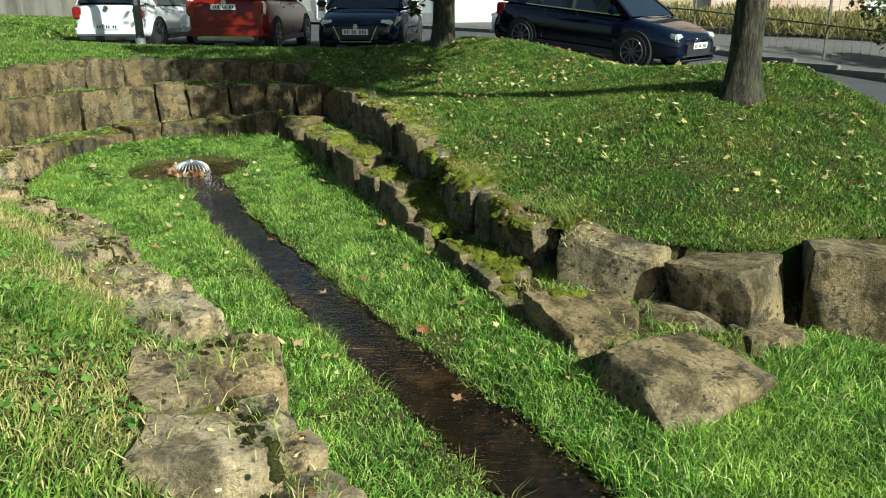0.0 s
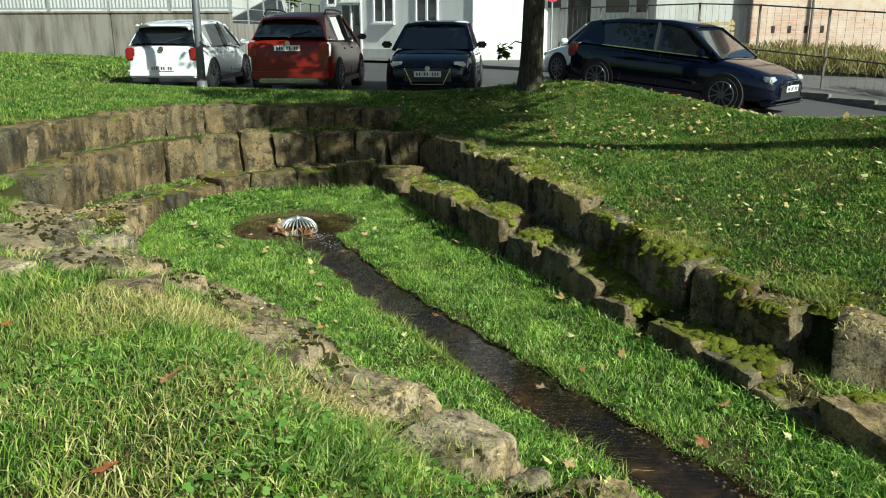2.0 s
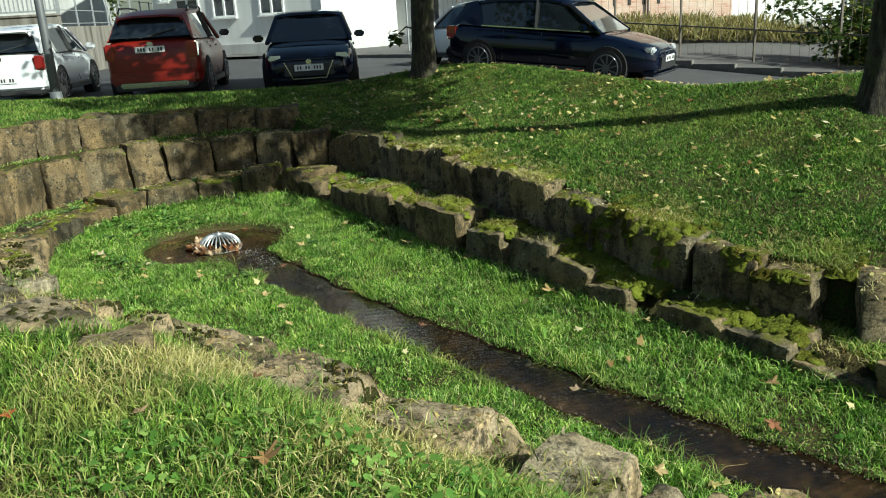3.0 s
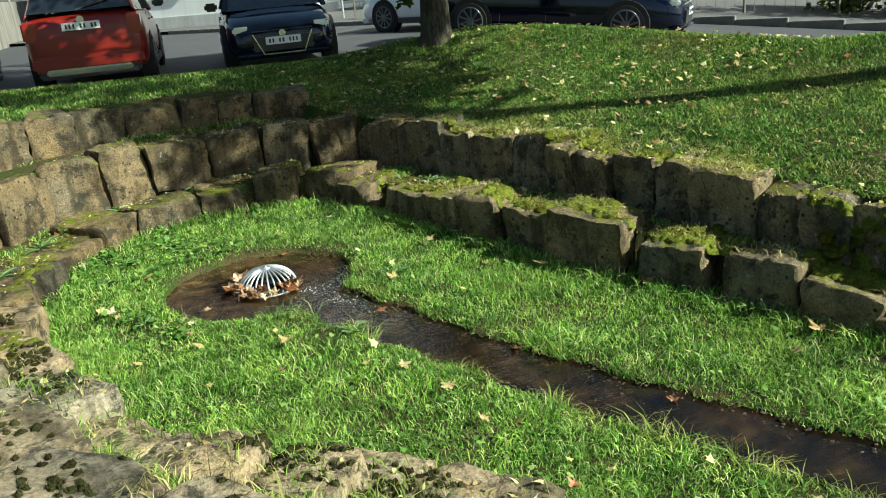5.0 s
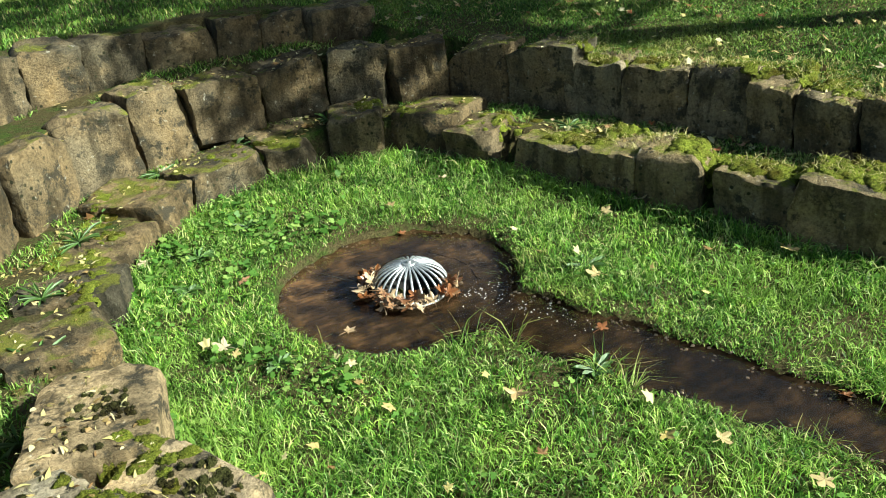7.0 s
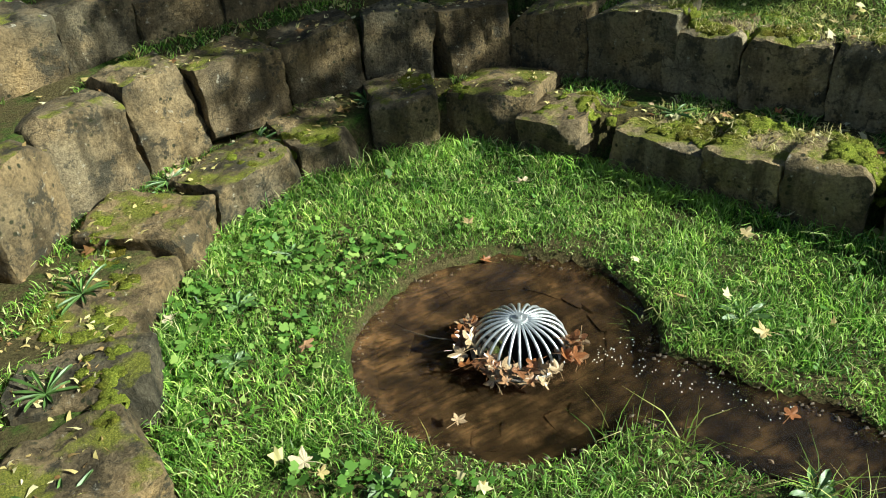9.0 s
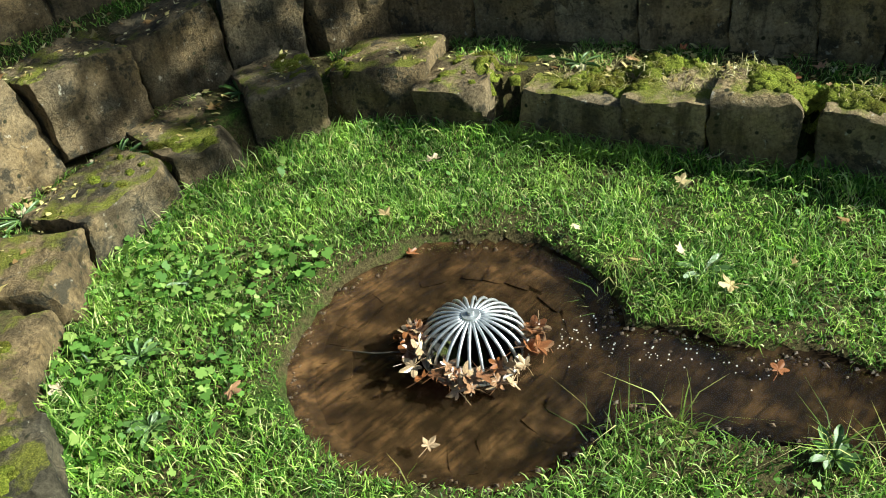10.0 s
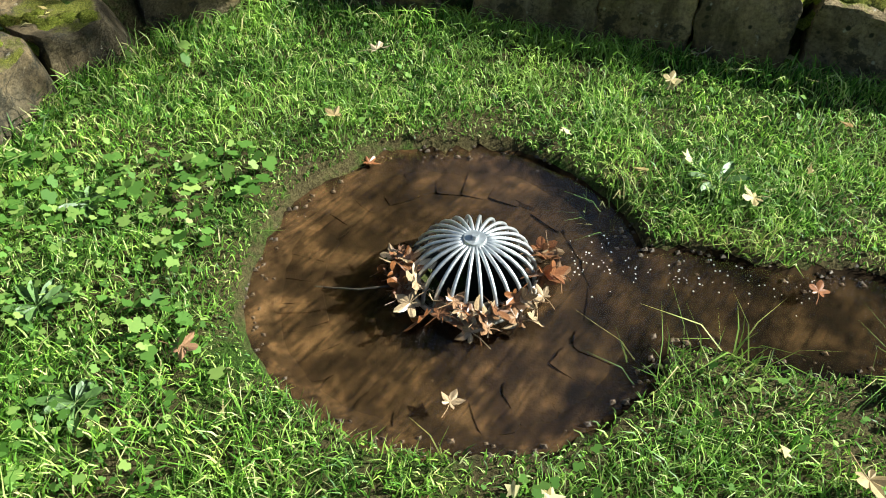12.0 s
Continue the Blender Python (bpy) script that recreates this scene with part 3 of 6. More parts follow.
def stone_mesh(size, rng, fine=False, skew=0.12, lumps=0.028, power=26.0, cuts=4):
    """A quarried block: rounded arrises, skewed corners, lumpy faces."""
    v, f = GRID_FINE if fine else GRID_COARSE
    q = v / (np.abs(v) ** power).sum(1, keepdims=True) ** (1 / power)
    corner = {c: rng.uniform(-skew, skew, 3) for c in ((i, j, k) for i in (-1, 1) for j in (-1, 1) for k in (-1, 1))}
    moved = q.copy()
    for (i, j, k), c in corner.items():
        w = (1 + i * q[:, 0]) * (1 + j * q[:, 1]) * (1 + k * q[:, 2]) / 8
        moved += w[:, None] * c
    p = moved * np.array(size) / 2
    off = Vector(rng.uniform(-50, 50, 3))
    for n, x in enumerate(p):
        a = noise.noise_vector(Vector(x) * 3.5 + off)
        b = noise.noise_vector(Vector(x) * 13 + off)
        e = noise.noise(Vector((x[0] * 24, x[1] * 24, x[2] * 31)) + off)
        p[n] += np.array(a) * lumps + np.array(b) * lumps * 0.6 + x / (np.linalg.norm(x) + 1e-6) * e * lumps * 0.42
    for _ in range(cuts):
        n_ = rng.normal(size=3) * np.array([1, 1, 0.8])
        n_ /= np.linalg.norm(n_)
        reach = p @ n_
        top_ = reach.max()
        over_ = np.maximum(0, reach - top_ * rng.uniform(0.74, 0.93))
        p -= over_[:, None] * n_ * 0.92
    me = bpy.data.meshes.new("stone")
    me.from_pydata(p.tolist(), [], f)
    me.polygons.foreach_set("use_smooth", [True] * len(me.polygons))
    me.set_sharp_from_angle(angle=radians(28))
    return me


def put_stone(parent, x, y, z_top, w, d, h, turn, mat, rng, fine=False, tilt=4.0, **kw):
    me = stone_mesh((w, d, h), rng, fine, **kw)
    me.materials.append(mat)
    ob = new("stone", me)
    ob.parent = parent
    ob.matrix_world = pose(x, y, z_top - h / 2, rng.uniform(-tilt, tilt), rng.uniform(-tilt, tilt), math.degrees(turn) + rng.uniform(-5, 5))
    return ob


def stone_row(name, line, label, base, top, mat, seed, wide=(0.32, 0.55), depth=0.36, fine=False, vary=0.05, gaps=0.0):
    rng = np.random.default_rng(seed)
    root = tagged(new(name), label, "stone wall", kind="structure")
    total = sum(math.hypot(b[0] - a[0], b[1] - a[1]) for a, b in zip(line, line[1:]))
    fineline = along(line, 0.02)
    s = 0.0
    while s < total - 0.15:
        w = rng.uniform(*wide)
        x, y, a = fineline[min(len(fineline) - 1, int((s + w / 2) / 0.02))]
        nx, ny = -math.sin(a), math.cos(a)
        d = depth * rng.uniform(0.85, 1.15)
        cx, cy = x + nx * (d / 2 - 0.03 + rng.uniform(-0.04, 0.04)), y + ny * (d / 2 - 0.03 + rng.uniform(-0.04, 0.04))
        zt, zb = top(x, y) + rng.uniform(-vary, vary), base(x, y) - 0.08
        put_stone(root, cx, cy, zt, w * 0.985, d, zt - zb, a, mat, rng, fine)
        s += w + (rng.uniform(0.06, 0.22) if rng.random() < gaps else 0.0)
    return root


def level_near(lo, hi, y0=5.2, y1=8.5):
    return lambda x, y: lo + (hi - lo) * float(smooth_step(y, y0, y1))


# the rows run with the basin on their right hand
low_far = stone_row("wall_low_far", ROW1[11:19], "low curved wall of tan sandstone blocks", lambda x, y: 0.1, lambda x, y: 0.42 + 0.1 * float(smooth_step(x, -4.5, -2.5)), MAT_STONE_WALL, 3, (0.38, 0.68), 0.58, True)
low_right = stone_row("wall_low_right", ROW1[18:], "low mossy sandstone wall beside the stream", lambda x, y: 0.08, level_near(0.26, 0.50, 5.0, 9.0), MAT_STONE_MOSS, 5, (0.3, 0.7), 0.40, True, 0.075, 0.3)
middle_far = stone_row("wall_middle_far", ROW2[1:10], "middle curved wall of weathered sandstone blocks", lambda x, y: 0.4, lambda x, y: 0.94, MAT_STONE_WALL, 8, (0.40, 0.62), 0.40, True, 0.03)
middle_right = stone_row("wall_middle_right", ROW2[9:16], "sandstone retaining wall below the mossy lawn edge", lambda x, y: 0.22, level_near(0.655, 0.87), MAT_STONE_MOSS, 13, (0.32, 0.6), 0.36, True, 0.03)
stone_row("wall_top_far", ROW3[1:], "upper curved wall of tan sandstone blocks", lambda x, y: 0.86, lambda x, y: 1.22 + 0.08 * float(smooth_step(-x, 3.5, 5.0)), MAT_STONE_WALL, 21, (0.36, 0.6), 0.40, True, 0.03)
low_left = stone_row("wall_low_left", ROW1[2:9], "row of low rough sandstone slabs along the grassy bank", lambda x, y: 0.05, lambda x, y: 0.41 - 0.03 * float(smooth_step(y, 6.5, 9.0)), MAT_STONE_SLAB, 34, (0.18, 0.5), 0.36, True, 0.06, 0.25)

BANK_SLABS = [  # x, y, top, wide, deep, high, turn
    (-4.95, 6.2, 0.80, 0.7, 0.5, 0.35, -50), (-5.6, 7.45, 0.84, 0.7, 0.6, 0.30, -35), (-4.66, 6.98, 0.74, 0.55, 0.5, 0.3, 30), (-4.42, 6.55, 0.70, 0.5, 0.5, 0.3, -40), (-3.95, 6.15, 0.66, 0.65, 0.5, 0.35, -45),
    (-5.02, 9.36, 0.66, 0.45, 0.66, 0.40, -15), (-4.82, 8.78, 0.64, 0.60, 0.34, 0.40, -55), (-5.2, 8.72, 0.68, 0.95, 0.44, 0.36, -67), (-4.62, 8.05, 0.66, 0.68, 0.42, 0.40, -63), (-4.33, 7.5, 0.64, 0.56, 0.40, 0.40, -58),
    (-5.05, 7.82, 0.72, 0.82, 0.44, 0.36, -62), (-4.02, 7.12, 0.64, 0.50, 0.42, 0.40, -42), (-3.62, 6.93, 0.58, 0.44, 0.38, 0.40, -30)]
SHORE_SLABS = [  # x, y, top, wide, deep, high, turn
    (-2.55, 5.6, 0.68, 0.7, 0.5, 0.3, -50), (-5.95, 8.0, 0.86, 0.7, 0.5, 0.3, -40), (-5.62, 8.6, 0.84, 0.5, 0.45, 0.4, -80),
    (-1.0, 3.72, 0.70, 0.38, 0.5, 0.3, 20), (-1.2, 3.35, 0.76, 0.34, 0.5, 0.2, 25), (-0.85, 2.7, 0.84, 0.48, 0.42, 0.3, 15), (-1.5, 4.35, 0.68, 0.42, 0.45, 0.3, -40), (-2.0, 4.95, 0.66, 0.5, 0.4, 0.3, -50)]
STEP_SLABS = [  # x, y, top, wide, deep, high, turn
    (-0.55, 2.45, 0.7, 0.4, 0.35, 0.3, 10), (-5.75, 7.05, 0.88, 0.7, 0.5, 0.3, 20), (-5.35, 6.6, 0.85, 0.75, 0.55, 0.3, -30), (-5.1, 5.65, 0.88, 0.7, 0.5, 0.3, 15),
    (-6.05, 6.5, 0.97, 0.7, 0.6, 0.3, -10), (-4.45, 5.85, 0.80, 0.6, 0.45, 0.3, -35), (-6.4, 7.4, 1.0, 0.7, 0.5, 0.3, -50), (-3.5, 5.75, 0.78, 0.4, 0.35, 0.25, 10)]
BOULDERS = BANK_SLABS + SHORE_SLABS + STEP_SLABS
BLOCKS = [
    (1.28, 5.62, 0.66, 0.76, 0.58, 0.62, -36), (1.92, 5.12, 0.70, 0.54, 0.58, 0.62, -48), (2.86, 5.08, 0.76, 0.84, 0.60, 0.66, -20), (3.7, 5.3, 0.82, 0.8, 0.55, 0.66, 6),
    (4.55, 5.55, 0.84, 0.85, 0.55, 0.66, 8), (5.4, 5.8, 0.86, 0.8, 0.55, 0.66, 10)]
LOW_ROCKS = [(0.95, 4.86, 0.33, 0.62, 0.62, 0.4, 25), (1.33, 4.14, 0.38, 0.80, 0.60, 0.42, 32), (2.02, 4.82, 0.35, 0.48, 0.4, 0.36, 20), (1.6, 4.95, 0.36, 0.6, 0.35, 0.36, -30)]


def lone(items, name, label, category, mat, seed, group, above=0.05, **kw):
    rng = np.random.default_rng(seed)
    for x, y, zt, w, d, h, a in items:
        zt = max(zt - 0.075, float(ground_level(x, y)) + above)
        ob = put_stone(None, x, y, zt, w, d, h, radians(a), mat, rng, True, **kw)
        ob.name = name
        tagged(ob, label, category, group)


lone(BOULDERS, "stone_slab", "rough sandstone slab with dark moss cushions, set in grass", "stone", MAT_STONE_SLAB, 41, "slabs on the bank", tilt=4, skew=0.24, lumps=0.022, power=30, cuts=5)
lone(BLOCKS, "sandstone_block", "large tan quarried sandstone block on the bank", "stone", MAT_STONE_DRY, 42, "blocks at the wall's end", above=-0.03, tilt=6, skew=0.24, lumps=0.014, power=34, cuts=8)
lone(LOW_ROCKS, "boulder", "large flat-topped sandstone boulder lying in grass", "stone", MAT_STONE_DRY, 43, "boulders by the stream", tilt=7, skew=0.3, lumps=0.018, power=30, cuts=8)

# ---- stream and drain ----
def cells(name, limit, level, mat, step=0.045, pit=0.0):
    xs, ys = np.arange(-4.2, 1.9, step), np.arange(-2, 11.4, step)
    gx, gy = np.meshgrid(xs, ys)
    ok = (wetness(gx, gy) < limit) & (np.hypot(gx - DRAIN[0], gy - DRAIN[1]) > pit)
    keep = ok[:-1, :-1]
    v = np.stack([gx, gy, level(gx, gy)], -1).reshape(-1, 3)
    i = (np.arange(len(ys) - 1)[:, None] * len(xs) + np.arange(len(xs) - 1)[None])[keep]
    f = np.stack([i, i + 1, i + len(xs) + 1, i + len(xs)], -1)
    used = np.unique(f)
    back = np.zeros(len(v), int)
    back[used] = np.arange(len(used))
    me = bpy.data.meshes.new(name)
    me.from_pydata(v[used].tolist(), [], back[f].tolist())
    me.materials.append(mat)
    me.polygons.foreach_set("use_smooth", [True] * len(me.polygons))
    return new(name, me)


def water_level(x, y):
    return 0.072 + 0.003 * np.clip(9.6 - y, 0, 8) + 0.0 * x


def bed_level(x, y):
    return water_level(x, y) + 0.010 - 0.078 * (1 - smooth_step(wetness(x, y), -0.17, 0.0))


bed = tagged(cells("stream_bed", 0.05, bed_level, MAT_SILT, pit=0.22), "brown silt bed of the shallow stream", "stream bed", kind="structure")
stream_water = tagged(cells("water", 0.05, water_level, MAT_WATER, pit=0.19), "shallow clear brown water flowing to the drain", "water", kind="structure")
stream_water.visible_shadow = False


def bed_paving():
    """Setts under the water in a ring round the pool."""
    rng = np.random.default_rng(7)
    for k in range(30):
        a = 2 * math.pi * k / 30
        me = stone_mesh((0.19, 0.135 + 0.01 * rng.random(), 0.06), rng, False, 0.06, 0.006)
        me.materials.append(MAT_SILT)
        ob = new("sett", me)
        ob.parent = bed
        r = 0.56
        ob.matrix_world = pose(-3.29 + r * math.cos(a), 10.41 + r * math.sin(a), -0.019, rng.uniform(-2, 2), rng.uniform(-2, 2), math.degrees(a))


bed_paving()


def pebbles(count):
    """Gravel and scraps along the bed, too small to tell apart."""
    r = np.random.default_rng(88)
    px, py = r.uniform(-4.0, 1.2, count * 14), r.uniform(2.6, 11.2, count * 14)
    w = wetness(px, py)
    ok = (w < 0.08) & (w > -0.11) & (np.hypot(px - DRAIN[0], py - DRAIN[1]) > 0.3) & (r.random(len(px)) < 0.25 + 0.75 * (w > -0.08))
    px, py = px[ok][:count], py[ok][:count]
    n = len(px)
    octa = np.array([(1, 0, 0), (0, 1, 0), (-1, 0, 0), (0, -1, 0), (0, 0, 0.7), (0, 0, -0.7)])
    size = r.uniform(0.004, 0.014, (n, 1, 1)) * r.uniform(0.6, 1.4, (n, 6, 3))
    v = np.stack([px, py, bed_level(px, py) + 0.003], -1)[:, None] + octa[None] * size
    f = np.array([(0, 1, 4), (1, 2, 4), (2, 3, 4), (3, 0, 4), (1, 0, 5), (2, 1, 5), (3, 2, 5), (0, 3, 5)])
    me = bpy.data.meshes.new("gravel")
    me.from_pydata(v.reshape(-1, 3).tolist(), [], (np.arange(n)[:, None, None] * 6 + f[None]).reshape(-1, 3).tolist())
    me.materials.append(MAT_GRAVEL)
    tagged(new("gravel", me), "small brown pebbles in the stream bed", "gravel", kind="stuff")


pebbles(1500)


def tube(bm, points, radius, sides=6, end=None):
    """A round bar through points; end: radius at the far end."""
    rings = []
    n = len(points)
    for i, p in enumerate(points):
        d = (Vector(points[min(i + 1, n - 1)]) - Vector(points[max(i - 1, 0)])).normalized()
        u = d.orthogonal().normalized()
        w = d.cross(u)
        r = radius if end is None else radius + (end - radius) * i / max(1, n - 1)
        rings.append([bm.verts.new(Vector(p) + (u * math.cos(2 * math.pi * k / sides) + w * math.sin(2 * math.pi * k / sides)) * r) for k in range(sides)])
        if i and rings[i - 1]:
            # keep the seam from twisting
            a, b = rings[i - 1], rings[i]
            off = min(range(sides), key=lambda o: (a[0].co - b[o].co).length)
            rings[i] = b[off:] + b[:off]
            b = rings[i]
            for k in range(sides):
                bm.faces.new((a[k], a[(k + 1) % sides], b[(k + 1) % sides], b[k]))
    bm.faces.new(rings[0][::-1])
    bm.faces.new(rings[-1])
    return bm


def bubbles(count):
    """Small froth bubbles on the water where the stream runs in."""
    r = np.random.default_rng(91)
    t, side = r.random(count) ** 1.5, r.normal(0, 0.07, count)
    px, py = -2.98 + 0.42 * t + side * 0.8, 10.12 - 0.75 * t + side * 0.5
    ok = wetness(px, py) < -0.05
    px, py = px[ok], py[ok]
    n = len(px)
    octa = np.array([(1, 0, 0), (0, 1, 0), (-1, 0, 0), (0, -1, 0), (0, 0, 1)])
    v = np.stack([px, py, water_level(px, py) + 0.001], -1)[:, None] + octa[None] * r.uniform(0.0018, 0.0045, (n, 1, 1))
    f = np.array([(0, 1, 4), (1, 2, 4), (2, 3, 4), (3, 0, 4)])
    me = bpy.data.meshes.new("froth")
    me.from_pydata(v.reshape(-1, 3).tolist(), [], (np.arange(n)[:, None, None] * 5 + f[None]).reshape(-1, 3).tolist())
    me.materials.append(MAT_FRAME)
    tagged(new("froth", me), "tiny white bubbles on the running water", "bubbles", kind="stuff")


bubbles(130)


def drain():
    root = tagged(new("domed_drain_grate"), "galvanised steel domed drain grate standing in the pool", "drain grate")
    root.location = (*DRAIN, 0.06)
    R, H, N = 0.226, 0.156, 26
    for k in range(N):
        a = 2 * math.pi * k / N
        pts = [((0.03 + (R - 0.03) * math.sin(t)) * math.cos(a), (0.03 + (R - 0.03) * math.sin(t)) * math.sin(a), 0.0 + (H + 0.0) * math.cos(t) ** 0.9 if t < 1.56 else -0.03) for t in [i * math.pi / 2 / 9 for i in range(10)]]
        part("rib", tube(bmesh.new(), pts, 0.0074, 6), MAT_STEEL, root, smooth=True)
    bm = bmesh.new()
    bmesh.ops.create_cone(bm, cap_ends=True, segments=24, radius1=0.046, radius2=0.038, depth=0.016, matrix=Matrix.Translation((0, 0, H + 0.004)))
    part("cap", bm, MAT_STEEL, root, "round steel cap plate")
    bm = bmesh.new()
    bmesh.ops.create_cone(bm, cap_ends=True, segments=8, radius1=0.016, radius2=0.014, depth=0.02, matrix=Matrix.Translation((0, 0, H + 0.018)))
    part("bolt", bm, MAT_STEEL, root)
    ring = [(R * math.cos(2 * math.pi * k / 40), R * math.sin(2 * math.pi * k / 40), -0.035) for k in range(41)]
    part("base_ring", tube(bmesh.new(), ring, 0.012, 6), MAT_STEEL, root, smooth=True)
    bm = bmesh.new()
    bmesh.ops.create_cone(bm, cap_ends=False, segments=32, radius1=0.21, radius2=0.21, depth=0.7, matrix=Matrix.Translation((0, 0, -0.34)))
    part("shaft", bm, MAT_DARK, root, "dark concrete shaft below the grate")


drain()

# ---- trees ----
def leaf_cloud(name, centres, count, size, mat, parent, rng, lobed=True):
    """A crown of single leaves gathered round the twigs."""
    k = len(centres)
    share = np.array([p[3] for p in centres]) ** 2
    pick = rng.choice(k, count, p=share / share.sum())
    c = np.array([p[:3] for p in centres])[pick]
    r = np.array([p[3] for p in centres])[pick]
    d = rng.normal(size=(count, 3))
    d /= np.linalg.norm(d, axis=1, keepdims=True)
    at = c + d * (r * rng.random(count) ** 0.45)[:, None]
    shape = np.array([(0, -0.1), (0.42, 0.0), (0.3, 0.35), (0.55, 0.55), (0.22, 0.62), (0, 1.0), (-0.22, 0.62), (-0.55, 0.55), (-0.3, 0.35), (-0.42, 0.0)])
    yaw, pitch = rng.uniform(0, 2 * np.pi, count), rng.normal(-0.5, 0.5, count)
    u = np.stack([np.cos(yaw), np.sin(yaw), np.zeros(count)], -1)
    w = np.stack([-np.sin(yaw) * np.cos(pitch), np.cos(yaw) * np.cos(pitch), np.sin(pitch)], -1)
    s = size * rng.uniform(0.6, 1.25, count)
    v = at[:, None] + (u[:, None] * shape[None, :, :1] + w[:, None] * shape[None, :, 1:]) * s[:, None, None]
    n = len(shape)
    me = bpy.data.meshes.new(name)
    me.vertices.add(count * n)
    me.vertices.foreach_set("co", v.reshape(-1))
    me.loops.add(count * n)
    me.loops.foreach_set("vertex_index", np.arange(count * n, dtype=np.int32))
    me.polygons.add(count)
    me.polygons.foreach_set("loop_start", np.arange(0, count * n, n, dtype=np.int32))
    me.polygons.foreach_set("loop_total", np.full(count, n, np.int32))
    me.materials.append(mat)
    me.update()
    me.validate()
    ob = new(name, me)
    ob.parent = parent
    return ob


def tree(x, y, base, girth, fork, crown, leaves, label, seed, leaf_size=0.13, sprigs=(), lean=(0.0, 0.0)):
    """crown: middle height above the base, half width, half height."""
    rng = np.random.default_rng(seed)
    root = tagged(new("tree"), label, "tree")
    root.location = (x, y, base)
    bm = bmesh.new()
    sides, rows = 18, 22
    ring_old = None
    bend = Vector((rng.uniform(-0.03, 0.03), rng.uniform(-0.03, 0.03), 0))
    for i in range(rows):
        z = -0.25 + (fork + 0.3) * i / (rows - 1)
        r = girth * (1.0 + 0.5 * math.exp(-(z + 0.05) * 7.5) if z > -0.05 else 1.5) * (1 - 0.2 * max(0, z) / fork)
        ring = []
        for k in range(sides):
            a = 2 * math.pi * k / sides
            rr = r * (1 + 0.07 * noise.noise(Vector((math.cos(a) * 1.5, math.sin(a) * 1.5, z * 1.1 + seed))) + 0.16 * math.exp(-max(0, z) * 6) * math.sin(a * 5 + seed))
            ring.append(bm.verts.new(bend * z + Vector((rr * math.cos(a), rr * math.sin(a), z))))
        if ring_old:
            for k in range(sides):
                bm.faces.new((ring_old[k], ring_old[(k + 1) % sides], ring[(k + 1) % sides], ring[k]))
        ring_old = ring
    bm.faces.new(ring_old)
    part("trunk", bm, MAT_BARK, root, smooth=True)
    mid, rad, half = crown
    ends = []
    for i in range(9):
        a = 2 * math.pi * i / 9 + rng.uniform(-0.3, 0.3)
        out, up = rad * rng.uniform(0.55, 0.95), mid + half * rng.uniform(-0.5, 0.7)
        p0, p2 = bend * fork + Vector((0, 0, fork - rng.uniform(0, 0.5))), Vector((out * math.cos(a) + lean[0], out * math.sin(a) + lean[1], up))
        p1 = p0.lerp(p2, 0.5) + Vector((0, 0, 0.35 * half))
        pts = [p0 * (1 - t) ** 2 + p1 * (2 * t * (1 - t)) + p2 * t * t for t in [j / 7 for j in range(8)]]
        part("limb", tube(bmesh.new(), pts, girth * 0.42, 7, girth * 0.06), MAT_BARK, root, smooth=True)
        for j in range(3, 8):
            for _ in range(3):
                q = pts[j] + Vector(rng.normal(0, 0.28 * rad, 3))
                ends.append((*q, rng.uniform(0.25, 0.5)))
    for i in range(26):
        a, e = rng.uniform(0, 2 * math.pi), rng.uniform(-1, 1)
        rr = rad * math.sqrt(max(0, 1 - e * e)) * rng.uniform(0.5, 1.05)
        ends.append((rr * math.cos(a) + lean[0], rr * math.sin(a) + lean[1], mid + half * e * 0.9, rng.uniform(0.25, 0.55)))
    ends += [q for q in sprigs for _ in range(5 if q[3] < 0.5 else 1)]
    leaf_cloud("crown", ends, leaves, leaf_size, MAT_TREE_LEAF, root, rng)
    for sx, sy, sz, sr in sprigs:
        pts = [Vector((0, 0, sz + 0.1)) * 0.5 + Vector((0, 0, fork * 0.45 if sz > fork * 0.5 else sz * 0.5)), Vector((sx * 0.6, sy * 0.6, sz + 0.12)), Vector((sx, sy, sz))]
        part("twig", tube(bmesh.new(), pts, 0.02, 5, 0.005), MAT_BARK, root, smooth=True)
    return root


tree(0.02, 14.72, 1.36, 0.20, 2.6, (5.2, 2.2, 2.2), 10500, "maple tree with dark bark on the lawn by the street", 4, lean=(0.45, 0.45),
     sprigs=[(-0.45, -0.2, 0.72, 0.13), (-1.1, -0.6, 2.05, 0.25), (-1.7, -0.4, 2.1, 0.28), (-2.3, 0.0, 2.1, 0.3), (-3.5, 0.3, 2.15, 0.38), (-4.2, 0.4, 2.15, 0.4), (0.35, -0.25, 1.75, 0.18), (0.55, -0.4, 2.1, 0.2), (-3.0, 0.4, 2.4, 0.4), (2.6, -1.4, 1.85, 0.22), (2.9, -1.2, 2.1, 0.25)])
# wide sprigs: unseen, added to shade the far trunk and darken the pool's reflections
tree(2.87, 7.95, 1.36, 0.145, 3.6, (6.0, 2.05, 1.9), 10800, "young maple tree with mossy bark on the lawn", 9, lean=(0.6, 0.45), sprigs=[(2.3, 1.5, 5.9, 1.1), (2.0, 2.4, 5.8, 1.1), (2.9, 2.9, 6.4, 1.2), (1.5, 3.3, 7.0, 1.1), (2.6, 1.4, 7.2, 1.1), (3.6, 2.0, 6.0, 1.0)])

